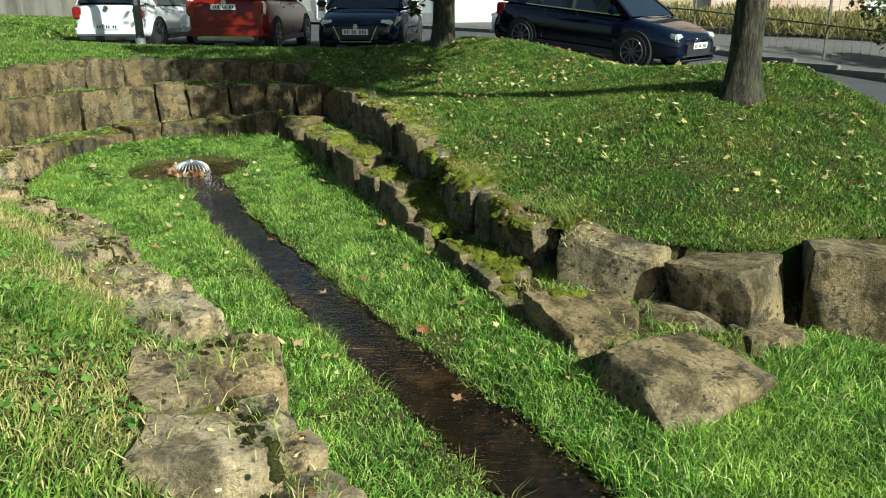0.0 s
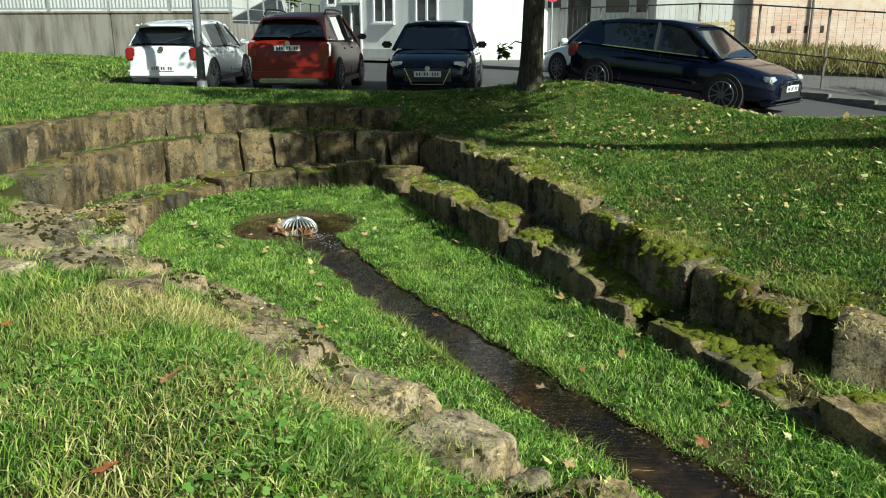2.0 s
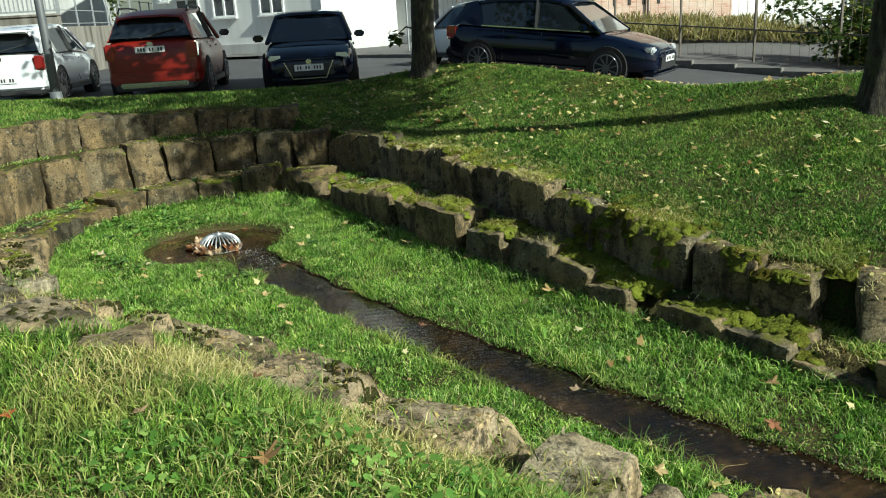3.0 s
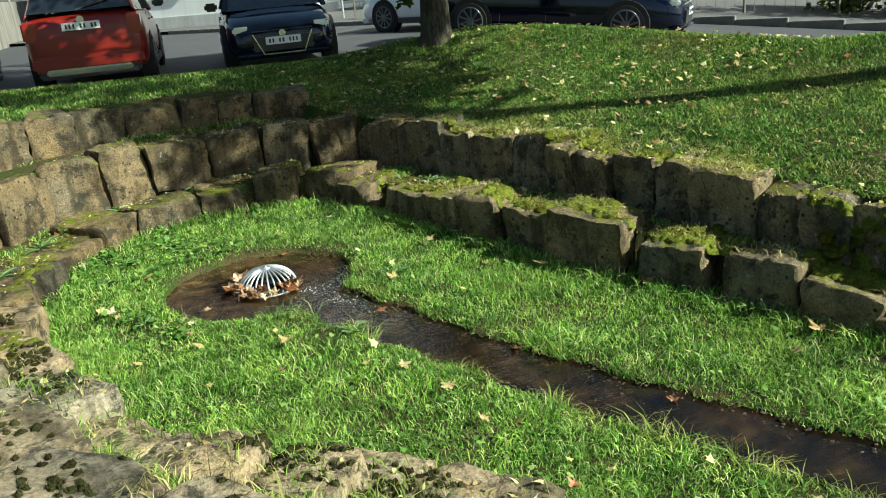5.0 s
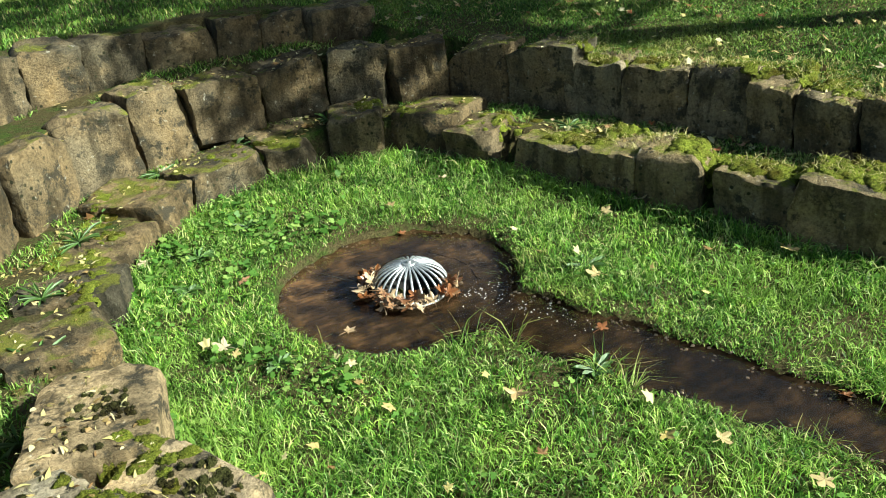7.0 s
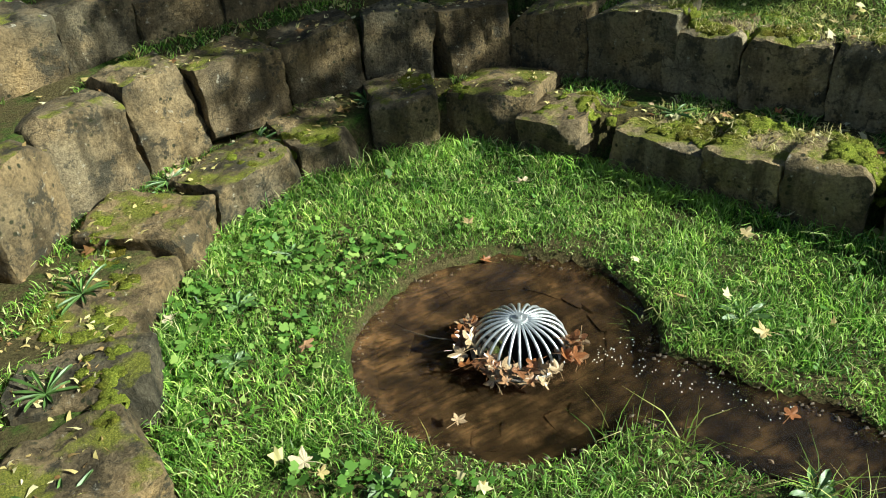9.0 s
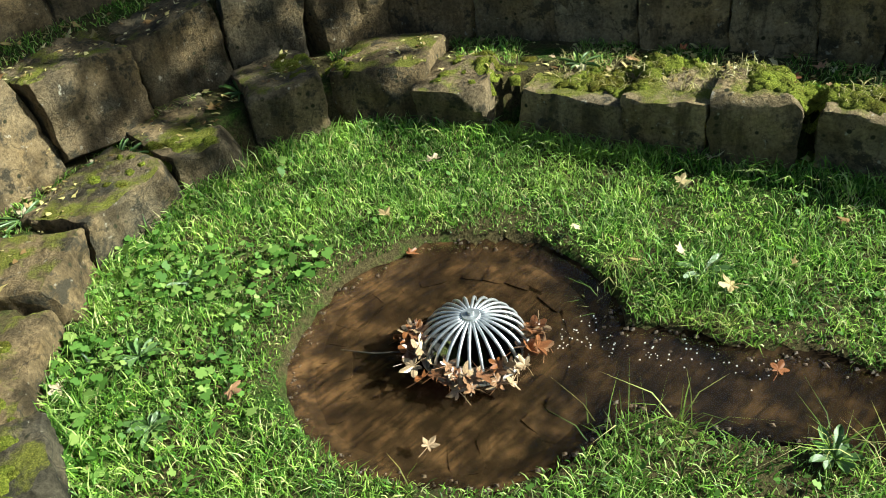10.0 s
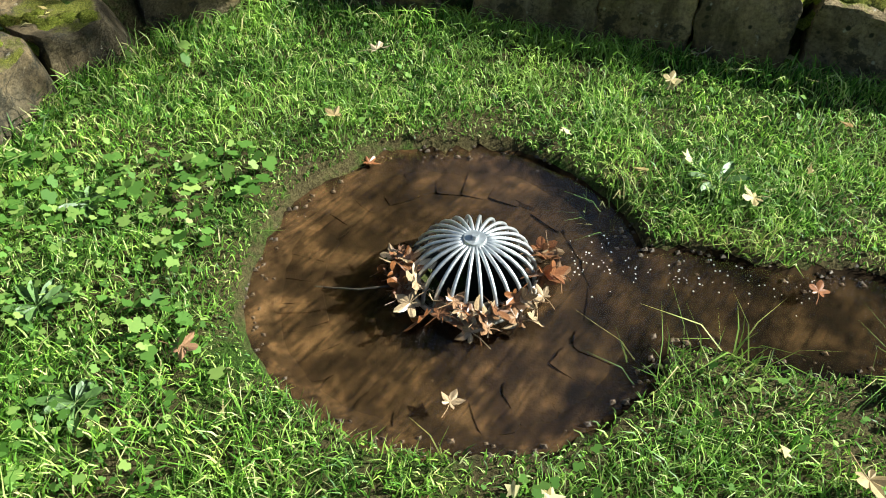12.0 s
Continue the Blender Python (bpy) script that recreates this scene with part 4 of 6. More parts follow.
# ---- things along the street ----
def rod(bm, a, b, w, h=None):
    """A square bar from a to b."""
    a, b, h = Vector(a), Vector(b), h or w
    d = (b - a).normalized()
    up = Vector((0, 0, 1)) if abs(d.z) < 0.95 else Vector((0, 1, 0))
    s = d.cross(up).normalized()
    t = s.cross(d)
    vs = [bm.verts.new(p + s * i * w / 2 + t * j * h / 2) for p in (a, b) for i, j in ((-1, -1), (1, -1), (1, 1), (-1, 1))]
    for f in ((3, 2, 1, 0), (4, 5, 6, 7), (0, 1, 5, 4), (1, 2, 6, 5), (2, 3, 7, 6), (3, 0, 4, 7)):
        bm.faces.new([vs[i] for i in f])
    return bm


def lamp_post():
    root = tagged(new("lamp_post"), "plain dark grey steel lamp post at the lawn edge", "lamp post")
    root.location = (-6.05, 16.75, 1.0)
    part("shaft", tube(bmesh.new(), [(0, 0, 0), (0, 0, 1.1), (0, 0, 6)], 0.085, 14, 0.06), MAT_POST, root, smooth=True)
    part("base_collar", tube(bmesh.new(), [(0, 0, 0), (0, 0, 0.45)], 0.10, 14), MAT_POST, root, smooth=True)
    bm = box(bmesh.new(), -0.1, 0.6, -0.12, 0.12, 5.95, 6.08, 0.03)
    part("lantern", bm, MAT_POST, root)


lamp_post()


# ---- cars ----
def car(label, at, heading, L, W, H, colour, spec):
    """A small hatchback. Along x: the front at +L/2. spec: facing, rails, plate and trim."""
    root = tagged(new("car"), label, "car")
    x, y = at
    slope = math.degrees(math.atan2(float(street_level(x + math.cos(radians(heading)), y + math.sin(radians(heading)))) - float(street_level(x - math.cos(radians(heading)), y - math.sin(radians(heading)))), 2))
    root.matrix_world = pose(x, y, float(street_level(x, y)), 0, 0, heading) @ pose(0, 0, 0, 0, -slope, 0)
    h = L / 2
    belt = H * spec.get("belt", 0.64)
    hood = belt * 0.99
    wheel = spec.get("wheel", 0.325)
    axle_f, axle_r = h - 0.86, -h + 0.78
    # lower body: station, sill height, top height, half-width share
    st = [(-h, 0.42, belt * 0.80, 0.80), (-h + 0.05, 0.30, belt * 0.97, 0.90), (-h + 0.28, 0.22, belt * 1.03, 0.975), (-h + 0.8, 0.20, belt * 1.03, 1.0), (-0.3, 0.19, belt, 1.0), (h * 0.40, 0.19, belt * 0.97, 1.0),
          (h - 0.95, 0.20, hood * 0.96, 0.99), (h - 0.45, 0.20, hood * 0.86, 0.955), (h - 0.16, 0.21, hood * 0.76, 0.87), (h - 0.03, 0.24, hood * 0.66, 0.76), (h, 0.33, hood * 0.55, 0.70)]
    bm, rings = bmesh.new(), []
    for sx, lo, hi, s in st:
        w = W / 2 * s
        half = [(0.78 * w, lo), (0.95 * w, lo + 0.06), (0.995 * w, lo + 0.32 * (hi - lo)), (1.0 * w, lo + 0.62 * (hi - lo)), (0.965 * w, lo + 0.86 * (hi - lo)), (0.90 * w, hi - 0.015), (0.78 * w, hi + 0.01), (0.4 * w, hi + 0.03)]
        ring = [bm.verts.new((sx, yy, z)) for yy, z in half] + [bm.verts.new((sx, -yy, z)) for yy, z in half[::-1]]
        if rings:
            for k in range(len(ring)):
                bm.faces.new((rings[-1][k], rings[-1][(k + 1) % len(ring)], ring[(k + 1) % len(ring)], ring[k]))
        rings.append(ring)
    bm.faces.new(rings[0])
    bm.faces.new(rings[-1][::-1])
    bmesh.ops.recalc_face_normals(bm, faces=bm.faces)
    body = part("body", bm, colour, root, smooth=True)
    mod = body.modifiers.new("soft", "SUBSURF")
    mod.levels = mod.render_levels = 2
    # cabin: glass below, roof skin above
    cab = [(h * 0.52, belt * 0.965, belt * 0.985, 0.90, 0.84), (h * 0.18, belt, H - 0.07, 0.93, 0.70), (-0.1, belt, H, 0.93, 0.72), (-h * 0.52, belt, H - 0.03, 0.92, 0.70), (-h + 0.34, belt * 1.02, H - 0.13, 0.90, 0.66), (-h + 0.10, belt * 1.02, belt * 1.07, 0.86, 0.80)]
    roof = bmesh.new()
    rows = [[(sx, -wb * W / 2, zb), (sx, -wr * W / 2, zr), (sx, wr * W / 2, zr), (sx, wb * W / 2, zb)] for sx, zb, zr, wb, wr in cab]
    for nm, cut in (("windscreen", [(0, 1, 1)]), ("side_window", [(n, n + 1, 0) for n in range(5)]), ("side_window", [(n, n + 1, 2) for n in range(5)]), ("rear_window", [(4, 5, 1)])):
        pane = bmesh.new()
        for i, j, k in cut:
            pane.faces.new([pane.verts.new(p) for p in (rows[i][k], rows[i][k + 1], rows[j][k + 1], rows[j][k])])
        bmesh.ops.remove_doubles(pane, verts=pane.verts, dist=0.001)
        bmesh.ops.recalc_face_normals(pane, faces=pane.faces)
        part(nm, pane, MAT_CAR_GLASS, root, "dark tinted car glass")
    old = None
    for sx, zr, wr in [(h * 0.20, H - 0.075, 0.70), (h * 0.10, H - 0.03, 0.71), (-0.1, H, 0.72), (-h * 0.52, H - 0.03, 0.70), (-h + 0.34, H - 0.12, 0.67), (-h + 0.22, H - 0.15, 0.62)]:
        w = wr * W / 2
        cur = [roof.verts.new(p) for p in ((sx, -w - 0.025, zr - 0.05), (sx, -w, zr + 0.012), (sx, -w * 0.5, zr + 0.04), (sx, w * 0.5, zr + 0.04), (sx, w, zr + 0.012), (sx, w + 0.025, zr - 0.05))]
        if old:
            for k in range(5):
                roof.faces.new((old[k], old[k + 1], cur[k + 1], cur[k]))
        old = cur
    bmesh.ops.recalc_face_normals(roof, faces=roof.faces)
    top = part("roof", roof, colour, root, smooth=True)
    m2 = top.modifiers.new("thick", "SOLIDIFY")
    m2.thickness = 0.02
    for sgn in (-1, 1):
        def point(n, share):
            sx, zb, zr, wb, wr = cab[n]
            return Vector((sx, sgn * (wb + (wr - wb) * share) * W / 2, zb + (zr - zb) * share))
        part("pillar", rod(bmesh.new(), point(0, 0.0) + Vector((0, sgn * 0.005, 0)), point(1, 1.0), 0.07, 0.05), colour, root)
        part("pillar", rod(bmesh.new(), Vector((-0.18, sgn * 0.928 * W / 2, belt)), Vector((-0.24, sgn * 0.73 * W / 2, H - 0.03)), 0.04, 0.09), MAT_PLASTIC, root)
        quad = bmesh.new()
        rear = [Vector((-h * 0.60, sgn * (0.925 * W / 2 + 0.006), belt)), Vector((-h * 0.72, sgn * (0.70 * W / 2 + 0.012), H - 0.05)), point(4, 1.0) + Vector((0, sgn * 0.012, 0)), point(5, 0.6) + Vector((0, sgn * 0.012, 0)), point(5, 0.0) + Vector((0, sgn * 0.006, 0))]
        quad.faces.new([quad.verts.new(p) for p in (rear if sgn < 0 else rear[::-1])])
        ob = part("pillar", quad, colour, root)
        so = ob.modifiers.new("thick", "SOLIDIFY")
        so.thickness = 0.02
        # mirror, sill and handles
        part("mirror", box(bmesh.new(), h * 0.36, h * 0.36 + 0.10, min(sgn * W * 0.50, sgn * (W * 0.50 + 0.2)), max(sgn * W * 0.50, sgn * (W * 0.50 + 0.2)), belt + 0.0, belt + 0.13, 0.03), spec.get("mirror", colour), root)
        part("sill", rod(bmesh.new(), (axle_f - 0.4, sgn * W * 0.487, 0.25), (axle_r + 0.4, sgn * W * 0.487, 0.25), 0.06, 0.10), MAT_PLASTIC, root)
        if spec.get("strip"):
            part("window_trim", rod(bmesh.new(), (h * 0.42, sgn * W * 0.474, belt * 0.99), (-h * 0.62, sgn * W * 0.474, belt * 1.02), 0.015, 0.022), MAT_CHROME, root, "bright chrome strip")
        for hx in (0.18, -0.62):
            part("handle", box(bmesh.new(), hx - 0.09, hx + 0.09, min(sgn * W * 0.485, sgn * W * 0.502), max(sgn * W * 0.485, sgn * W * 0.502), belt * 0.83, belt * 0.83 + 0.03, 0.006), colour, root)
            part("door_gap", rod(bmesh.new(), (hx - 0.22, sgn * W * 0.4985, 0.35), (hx - 0.22, sgn * W * 0.475, belt * 0.95), 0.008, 0.008), MAT_PLASTIC, root)
        for ax in (axle_f, axle_r):
            hub = Matrix.Translation((ax, sgn * (W / 2 - 0.09), wheel)) @ Matrix.Rotation(math.pi / 2, 4, "X")
            # near-black disc painted as the shade inside the wheel well
            well = bmesh.new()
            bmesh.ops.create_cone(well, cap_ends=True, segments=36, radius1=wheel + 0.055, radius2=wheel + 0.055, depth=0.2, matrix=Matrix.Translation((0, -sgn * 0.012, 0)) @ hub)
            part("wheel_arch", well, MAT_DARK, root)
            tyre = bmesh.new()
            bmesh.ops.create_cone(tyre, cap_ends=True, segments=36, radius1=wheel, radius2=wheel, depth=0.205, matrix=hub)
            bmesh.ops.bevel(tyre, geom=[e for e in tyre.edges if len(e.link_faces) == 2 and e.calc_face_angle(0) > 1.2], offset=0.025, segments=2, affect="EDGES")
            tyre_ob = part("wheel", tyre, MAT_TYRE, root, "black tyre on an alloy rim", smooth=False)
            rim = bmesh.new()
            y1 = sgn * (W / 2 + 0.016)
            for k in range(10):
                a = 2 * math.pi * k / 10
                rod(rim, (ax + 0.05 * math.cos(a), y1, wheel + 0.05 * math.sin(a)), (ax + wheel * 0.68 * math.cos(a + 0.25), y1, wheel + wheel * 0.68 * math.sin(a + 0.25)), 0.02, 0.028)
            tube(rim, [(ax + wheel * 0.7 * math.cos(2 * math.pi * k / 28), y1, wheel + wheel * 0.7 * math.sin(2 * math.pi * k / 28)) for k in range(29)], 0.013, 5)
            rod(rim, (ax, y1 - 0.02, wheel), (ax, y1 + 0.02, wheel), 0.1)
            part("rim", rim, MAT_RIM, tyre_ob)
    # rear end
    xr = -h
    for sgn in (-1, 1):
        part("tail_light", box(bmesh.new(), xr - 0.012, xr + 0.24, min(sgn * W * 0.345, sgn * W * 0.462), max(sgn * W * 0.345, sgn * W * 0.462), belt * 0.70, belt * 0.98, 0.03), MAT_TAIL, root, "red tail light")
        part("headlight", box(bmesh.new(), h - 0.34, h - 0.07, min(sgn * W * 0.27, sgn * W * 0.415), max(sgn * W * 0.27, sgn * W * 0.415), hood * 0.63, hood * 0.755, 0.03), MAT_LAMP, root, "clear glass headlight")
    part("rear_bumper", box(bmesh.new(), xr - 0.05, xr + 0.3, -W * 0.44, W * 0.44, 0.30, 0.52, 0.05), colour, root)
    part("rear_valance", box(bmesh.new(), xr - 0.04, xr + 0.3, -W * 0.40, W * 0.40, 0.20, 0.31, 0.03), MAT_PLASTIC, root)
    part("grille", box(bmesh.new(), h - 0.06, h + 0.022, -W * 0.27, W * 0.27, 0.30, hood * 0.60, 0.03), MAT_PLASTIC, root, "black honeycomb grille")
    part("front_bumper", box(bmesh.new(), h - 0.25, h + 0.012, -W * 0.42, W * 0.42, 0.20, 0.30, 0.04), spec.get("lip", colour), root)
    for zz in (0.20, 0.27):
        if spec.get("chrome_bars"):
            part("bumper_trim", rod(bmesh.new(), (h + 0.028, -W * 0.34, zz + 0.05), (h + 0.028, W * 0.34, zz + 0.05), 0.012, 0.02), MAT_CHROME, root, "bright chrome strip")
    if spec.get("frame"):
        fr = bmesh.new()
        for a, b in (((-0.44, 0.56), (-0.30, 0.26)), ((-0.30, 0.26), (0.30, 0.26)), ((0.30, 0.26), (0.44, 0.56))):
            rod(fr, (h + 0.03, a[0], a[1]), (h + 0.03, b[0], b[1]), 0.012, 0.018)
        part("grille_frame", fr, MAT_CHROME, root, "bright metal grille frame")
    part("bonnet_strip", rod(bmesh.new(), (h - 0.02, -W * 0.26, hood * 0.66), (h - 0.02, W * 0.26, hood * 0.66), 0.02, 0.014), spec.get("nose", MAT_PLASTIC), root)
    for bx, bz in ((xr - 0.012, belt * 0.95), (h + 0.012, hood * 0.61)):
        badge = bmesh.new()
        bmesh.ops.create_cone(badge, cap_ends=True, segments=20, radius1=0.055, radius2=0.05, depth=0.02, matrix=Matrix.Translation((bx, 0, bz)) @ Matrix.Rotation(math.pi / 2, 4, "Y"))
        part("badge", badge, MAT_CHROME, root, "round bright badge")
    for px_, pz, s in ((xr - 0.062, spec.get("rear_plate", 0.42), -1), (h + 0.036, spec.get("front_plate", 0.42), 1)):
        plate = part("number_plate", box(bmesh.new(), px_ - 0.006, px_ + 0.006, -0.26, 0.26, pz - 0.055, pz + 0.055), MAT_PLATE, root, "white number plate")
        for i, wid in enumerate((0.05, 0.05, 0.0, 0.05, 0.05, 0.0, 0.045, 0.045, 0.045)):
            if wid:
                yy = -0.2 + i * 0.05
                part("letter", box(bmesh.new(), px_ + s * 0.0095 - 0.002, px_ + s * 0.0095 + 0.002, yy - wid * 0.27, yy + wid * 0.27, pz - 0.03, pz + 0.03), MAT_INK, plate)
    if spec.get("spoiler"):
        part("spoiler", box(bmesh.new(), -h + 0.10, -h + 0.36, -W * 0.33, W * 0.33, H - 0.13, H - 0.08, 0.02), colour, root)
    if spec.get("rails"):
        for sgn in (-1, 1):
            yy = sgn * W * 0.35
            part("roof_rail", tube(bmesh.new(), [(h * 0.12, yy, H - 0.0), (h * 0.05, yy, H + 0.06), (-h * 0.3, yy, H + 0.075), (-h * 0.62, yy, H + 0.06), (-h * 0.7, yy, H - 0.03)], 0.016, 6), MAT_PLASTIC, root)
        part("skid_plate", box(bmesh.new(), -h - 0.065, -h + 0.1, -W * 0.34, W * 0.34, 0.25, 0.34, 0.02), MAT_CHROME, root, "silver skid plate")
    part("wiper", rod(bmesh.new(), (-h + 0.10, 0.05, belt * 1.08), (-h + 0.17, -0.45, belt * 1.2), 0.015, 0.02), MAT_PLASTIC, root)
    return root


PAINT_WHITE = paint("white_car_paint", (0.72, 0.73, 0.75), 0.3)
PAINT_RED = paint("red_car_paint", (0.15, 0.008, 0.004), 0.38, 0.1)
PAINT_NAVY = paint("dark_blue_car_paint", (0.003, 0.006, 0.018), 0.09, 0.0)
PAINT_BLACK = paint("blue_black_car_paint", (0.002, 0.004, 0.013), 0.07, 0.0)
car("white hatchback parked nose-in beside the lamp post", (-7.1, 20.15), 86, 3.97, 1.68, 1.46, PAINT_WHITE, {"rear_plate": 0.50, "spoiler": True})
car("dark red compact off-roader with roof rails, parked", (-4.28, 19.35), 85, 4.14, 1.76, 1.60, PAINT_RED, {"belt": 0.66, "rear_plate": 0.92, "rails": True, "wheel": 0.34, "mirror": MAT_PLASTIC})
car("dark blue hatchback parked facing the park", (-1.5, 18.6), 264, 4.03, 1.74, 1.42, PAINT_NAVY, {"frame": True, "front_plate": 0.45})
car("blue-black hatchback parked along the kerb of the lawn", (3.22, 17.0), -44, 4.28, 1.79, 1.48, PAINT_BLACK, {"strip": True, "chrome_bars": True, "front_plate": 0.50, "nose": MAT_CHROME})
car("white hatchback parked further up the street", (2.9, 21.5), 120, 4.0, 1.7, 1.45, PAINT_WHITE, {})


# ---- walls, fences and houses ----
def retaining_wall():
    root = tagged(new("wall_west"), "stained concrete retaining wall above the lawn", "wall", kind="structure")
    root.matrix_world = pose(-8.2, 28.4, 0, 0, 0, 176)
    for i in range(12):
        part("wall_panel", box(bmesh.new(), i * 4.0 + 0.006, i * 4.0 + 3.994, -0.15, 0.15, 0.8, 2.92, 0.02), MAT_CONCRETE, root)
    part("coping", box(bmesh.new(), 0, 48, -0.19, 0.19, 2.92, 2.99, 0.01), MAT_CONCRETE, root)
    fence = tagged(new("bar_fence"), "grey steel bar fence on the retaining wall", "fence")
    fence.matrix_world = root.matrix_world.copy()
    bar = bmesh.new()
    box(bar, -0.012, 0.012, -0.03, 0.03, 3.05, 4.1)
    me = bpy.data.meshes.new("bar")
    bar.to_mesh(me)
    bar.free()
    me.materials.append(MAT_GREY_STEEL)
    for i in range(230):
        ob = new("bar", me)
        ob.parent = fence
        ob.location = (0.1 + i * 0.125, 0, 0)
    for z in (3.08, 4.06):
        part("rail", rod(bmesh.new(), (0, 0, z), (29, 0, z), 0.05, 0.05), MAT_GREY_STEEL, fence)
    for i in range(15):
        part("post", rod(bmesh.new(), (i * 2.05, 0.0, 2.95), (i * 2.05, 0.0, 4.2), 0.07), MAT_GREY_STEEL, fence)


retaining_wall()


def side_wall():
    root = tagged(new("wall_side"), "grey garden wall running back beside the street", "wall", kind="structure")
    a, b = Vector((-8.3, 28.7, 0)), Vector((-6.9, 47, 0))
    root.matrix_world = pose(a.x, a.y, 0, 0, 0, math.degrees(math.atan2(b.y - a.y, b.x - a.x)))
    n = (b - a).length
    part("wall_panel", box(bmesh.new(), 0, n, -0.12, 0.12, 0.8, 2.6, 0.01), MAT_CONCRETE, root)
    rail = tagged(new("mesh_fence"), "light grey wire fence on the garden wall", "fence")
    rail.matrix_world = root.matrix_world.copy()
    for i in range(10):
        part("post", rod(bmesh.new(), (i * n / 9.2, 0, 2.6), (i * n / 9.2, 0, 3.6), 0.05), MAT_GREY_STEEL, rail)
    for z in (2.7, 3.1, 3.55):
        part("wire", rod(bmesh.new(), (0, 0, z), (n, 0, z), 0.025), MAT_GREY_STEEL, rail)


side_wall()
tree(-11.2, 52, 1.2, 0.14, 2.0, (3.6, 1.9, 1.5), 1500, "small tree behind the garden wall", 15, leaf_size=0.24)
tree(-17.5, 56, 1.2, 0.2, 2.4, (5.0, 3.0, 2.6), 2200, "broad tree in the distance behind the fence", 16, leaf_size=0.3)


def window(parent, x, z, w, h, sashes=2, name="window"):
    """A window in a wall that faces -y at y = 0, set into its reveal."""
    fr = bmesh.new()
    for a, b in (((x, z), (x + w, z)), ((x, z + h), (x + w, z + h)), ((x, z), (x, z + h)), ((x + w, z), (x + w, z + h))):
        rod(fr, (a[0], -0.01, a[1]), (b[0], -0.01, b[1]), 0.08, 0.08)
    for i in range(1, sashes):
        rod(fr, (x + w * i / sashes, -0.01, z), (x + w * i / sashes, -0.01, z + h), 0.09, 0.07)
    ob = part(name, fr, MAT_FRAME, parent, "white framed window" if name == "window" else "white door with glass panes")
    for i in range(sashes):
        part("pane", box(bmesh.new(), x + w * i / sashes + 0.04, x + w * (i + 1) / sashes - 0.04, 0.0, 0.02, z + 0.04, z + h - 0.04), MAT_PANE, ob)
    part("sill", box(bmesh.new(), x - 0.08, x + w + 0.08, -0.14, -0.003, z - 0.10, z - 0.045), MAT_FRAME, ob)
    return ob


def wall_with_holes(bm, x0, x1, z0, z1, y0, y1, holes):
    """A wall of depth y0 to y1 with oblong holes cut right through."""
    xs = sorted({x0, x1, *[v for q in holes for v in (q[0], q[0] + q[2])]})
    zs = sorted({z0, z1, *[v for q in holes for v in (q[1], q[1] + q[3])]})
    for xa, xb in zip(xs, xs[1:]):
        for za, zb in zip(zs, zs[1:]):
            cx, cz = (xa + xb) / 2, (za + zb) / 2
            if not any(q[0] < cx < q[0] + q[2] and q[1] < cz < q[1] + q[3] for q in holes):
                box(bm, xa, xb, y0, y1, za, zb)
    bmesh.ops.remove_doubles(bm, verts=bm.verts, dist=0.0005)
    return bm


def house(name, label, at, turn, width, depth, height, wall, openings, roof=True):
    root = tagged(new(name), label, "house")
    root.matrix_world = pose(at[0], at[1], at[2], 0, 0, turn)
    holes = [o[:4] for o in openings]
    part("wall", wall_with_holes(bmesh.new(), 0, width, -0.3, height, 0, 0.3, holes), wall, root)
    part("inner_wall", box(bmesh.new(), 0.31, width - 0.31, 0.9, 1.0, -0.3, height - 0.1), MAT_GREY_WALL, root)
    part("side_wall", box(bmesh.new(), 0, 0.3, 0.302, depth, -0.3, height), wall, root)
    part("side_wall", box(bmesh.new(), width - 0.3, width, 0.302, depth, -0.3, height), wall, root)
    part("plinth", box(bmesh.new(), -0.03, width + 0.03, -0.03, 0.0 - 0.003, -0.3, 0.45), MAT_GREY_WALL, root)
    if roof:
        part("roof", box(bmesh.new(), -0.3, width + 0.3, -0.3, depth, height + 0.003, height + 0.25), MAT_GREY_WALL, root)
    for o in openings:
        window(root, o[0], o[1], o[2], o[3], o[4], o[5] if len(o) > 5 else "window")
    return root


house("house", "white rendered house with tall windows by the street", (-6.6, 38.3, 1.15), -38, 8.3, 9, 8.5, MAT_WHITE,
      [(0.45, 2.3, 0.5, 1.1, 1), (1.3, 0.1, 1.15, 2.2, 2, "door"), (1.3, 2.45, 1.15, 1.1, 1), (3.2, 1.55, 1.1, 1.9, 2), (5.5, 1.55, 1.1, 1.9, 2), (3.2, 5.0, 1.1, 1.9, 2), (5.5, 5.0, 1.1, 1.9, 2)])
house("house", "bright white house wing beside the street", (-0.05, 33.1, 1.1), 25, 3.4, 6, 8.0, MAT_WHITE, [])
back = house("house", "white house with a balcony behind the mesh fence", (2.4, 35.2, 1.1), -12, 6.0, 8, 9.0, MAT_WHITE, [(0.4, 2.1, 0.9, 0.9, 1), (1.5, 0.3, 1.0, 2.2, 1, "door"), (3.0, 1.9, 1.0, 1.0, 1), (4.2, 1.9, 0.9, 1.0, 1)])
part("balcony", box(bmesh.new(), -0.2, 5.6, -1.6, -0.004, 3.3, 3.55, 0.02), MAT_WHITE, back)
bal = bmesh.new()
for i in range(24):
    rod(bal, (-0.1 + i * 0.245, -1.55, 3.55), (-0.1 + i * 0.245, -1.55, 4.4), 0.03)
rod(bal, (-0.15, -1.55, 4.4), (5.55, -1.55, 4.4), 0.05)
part("balcony_rail", bal, MAT_GREY_STEEL, back)
part("drain_pipe", tube(bmesh.new(), [(5.75, -0.1, 0), (5.75, -0.1, 8)], 0.05, 8), MAT_GREY_STEEL, back)
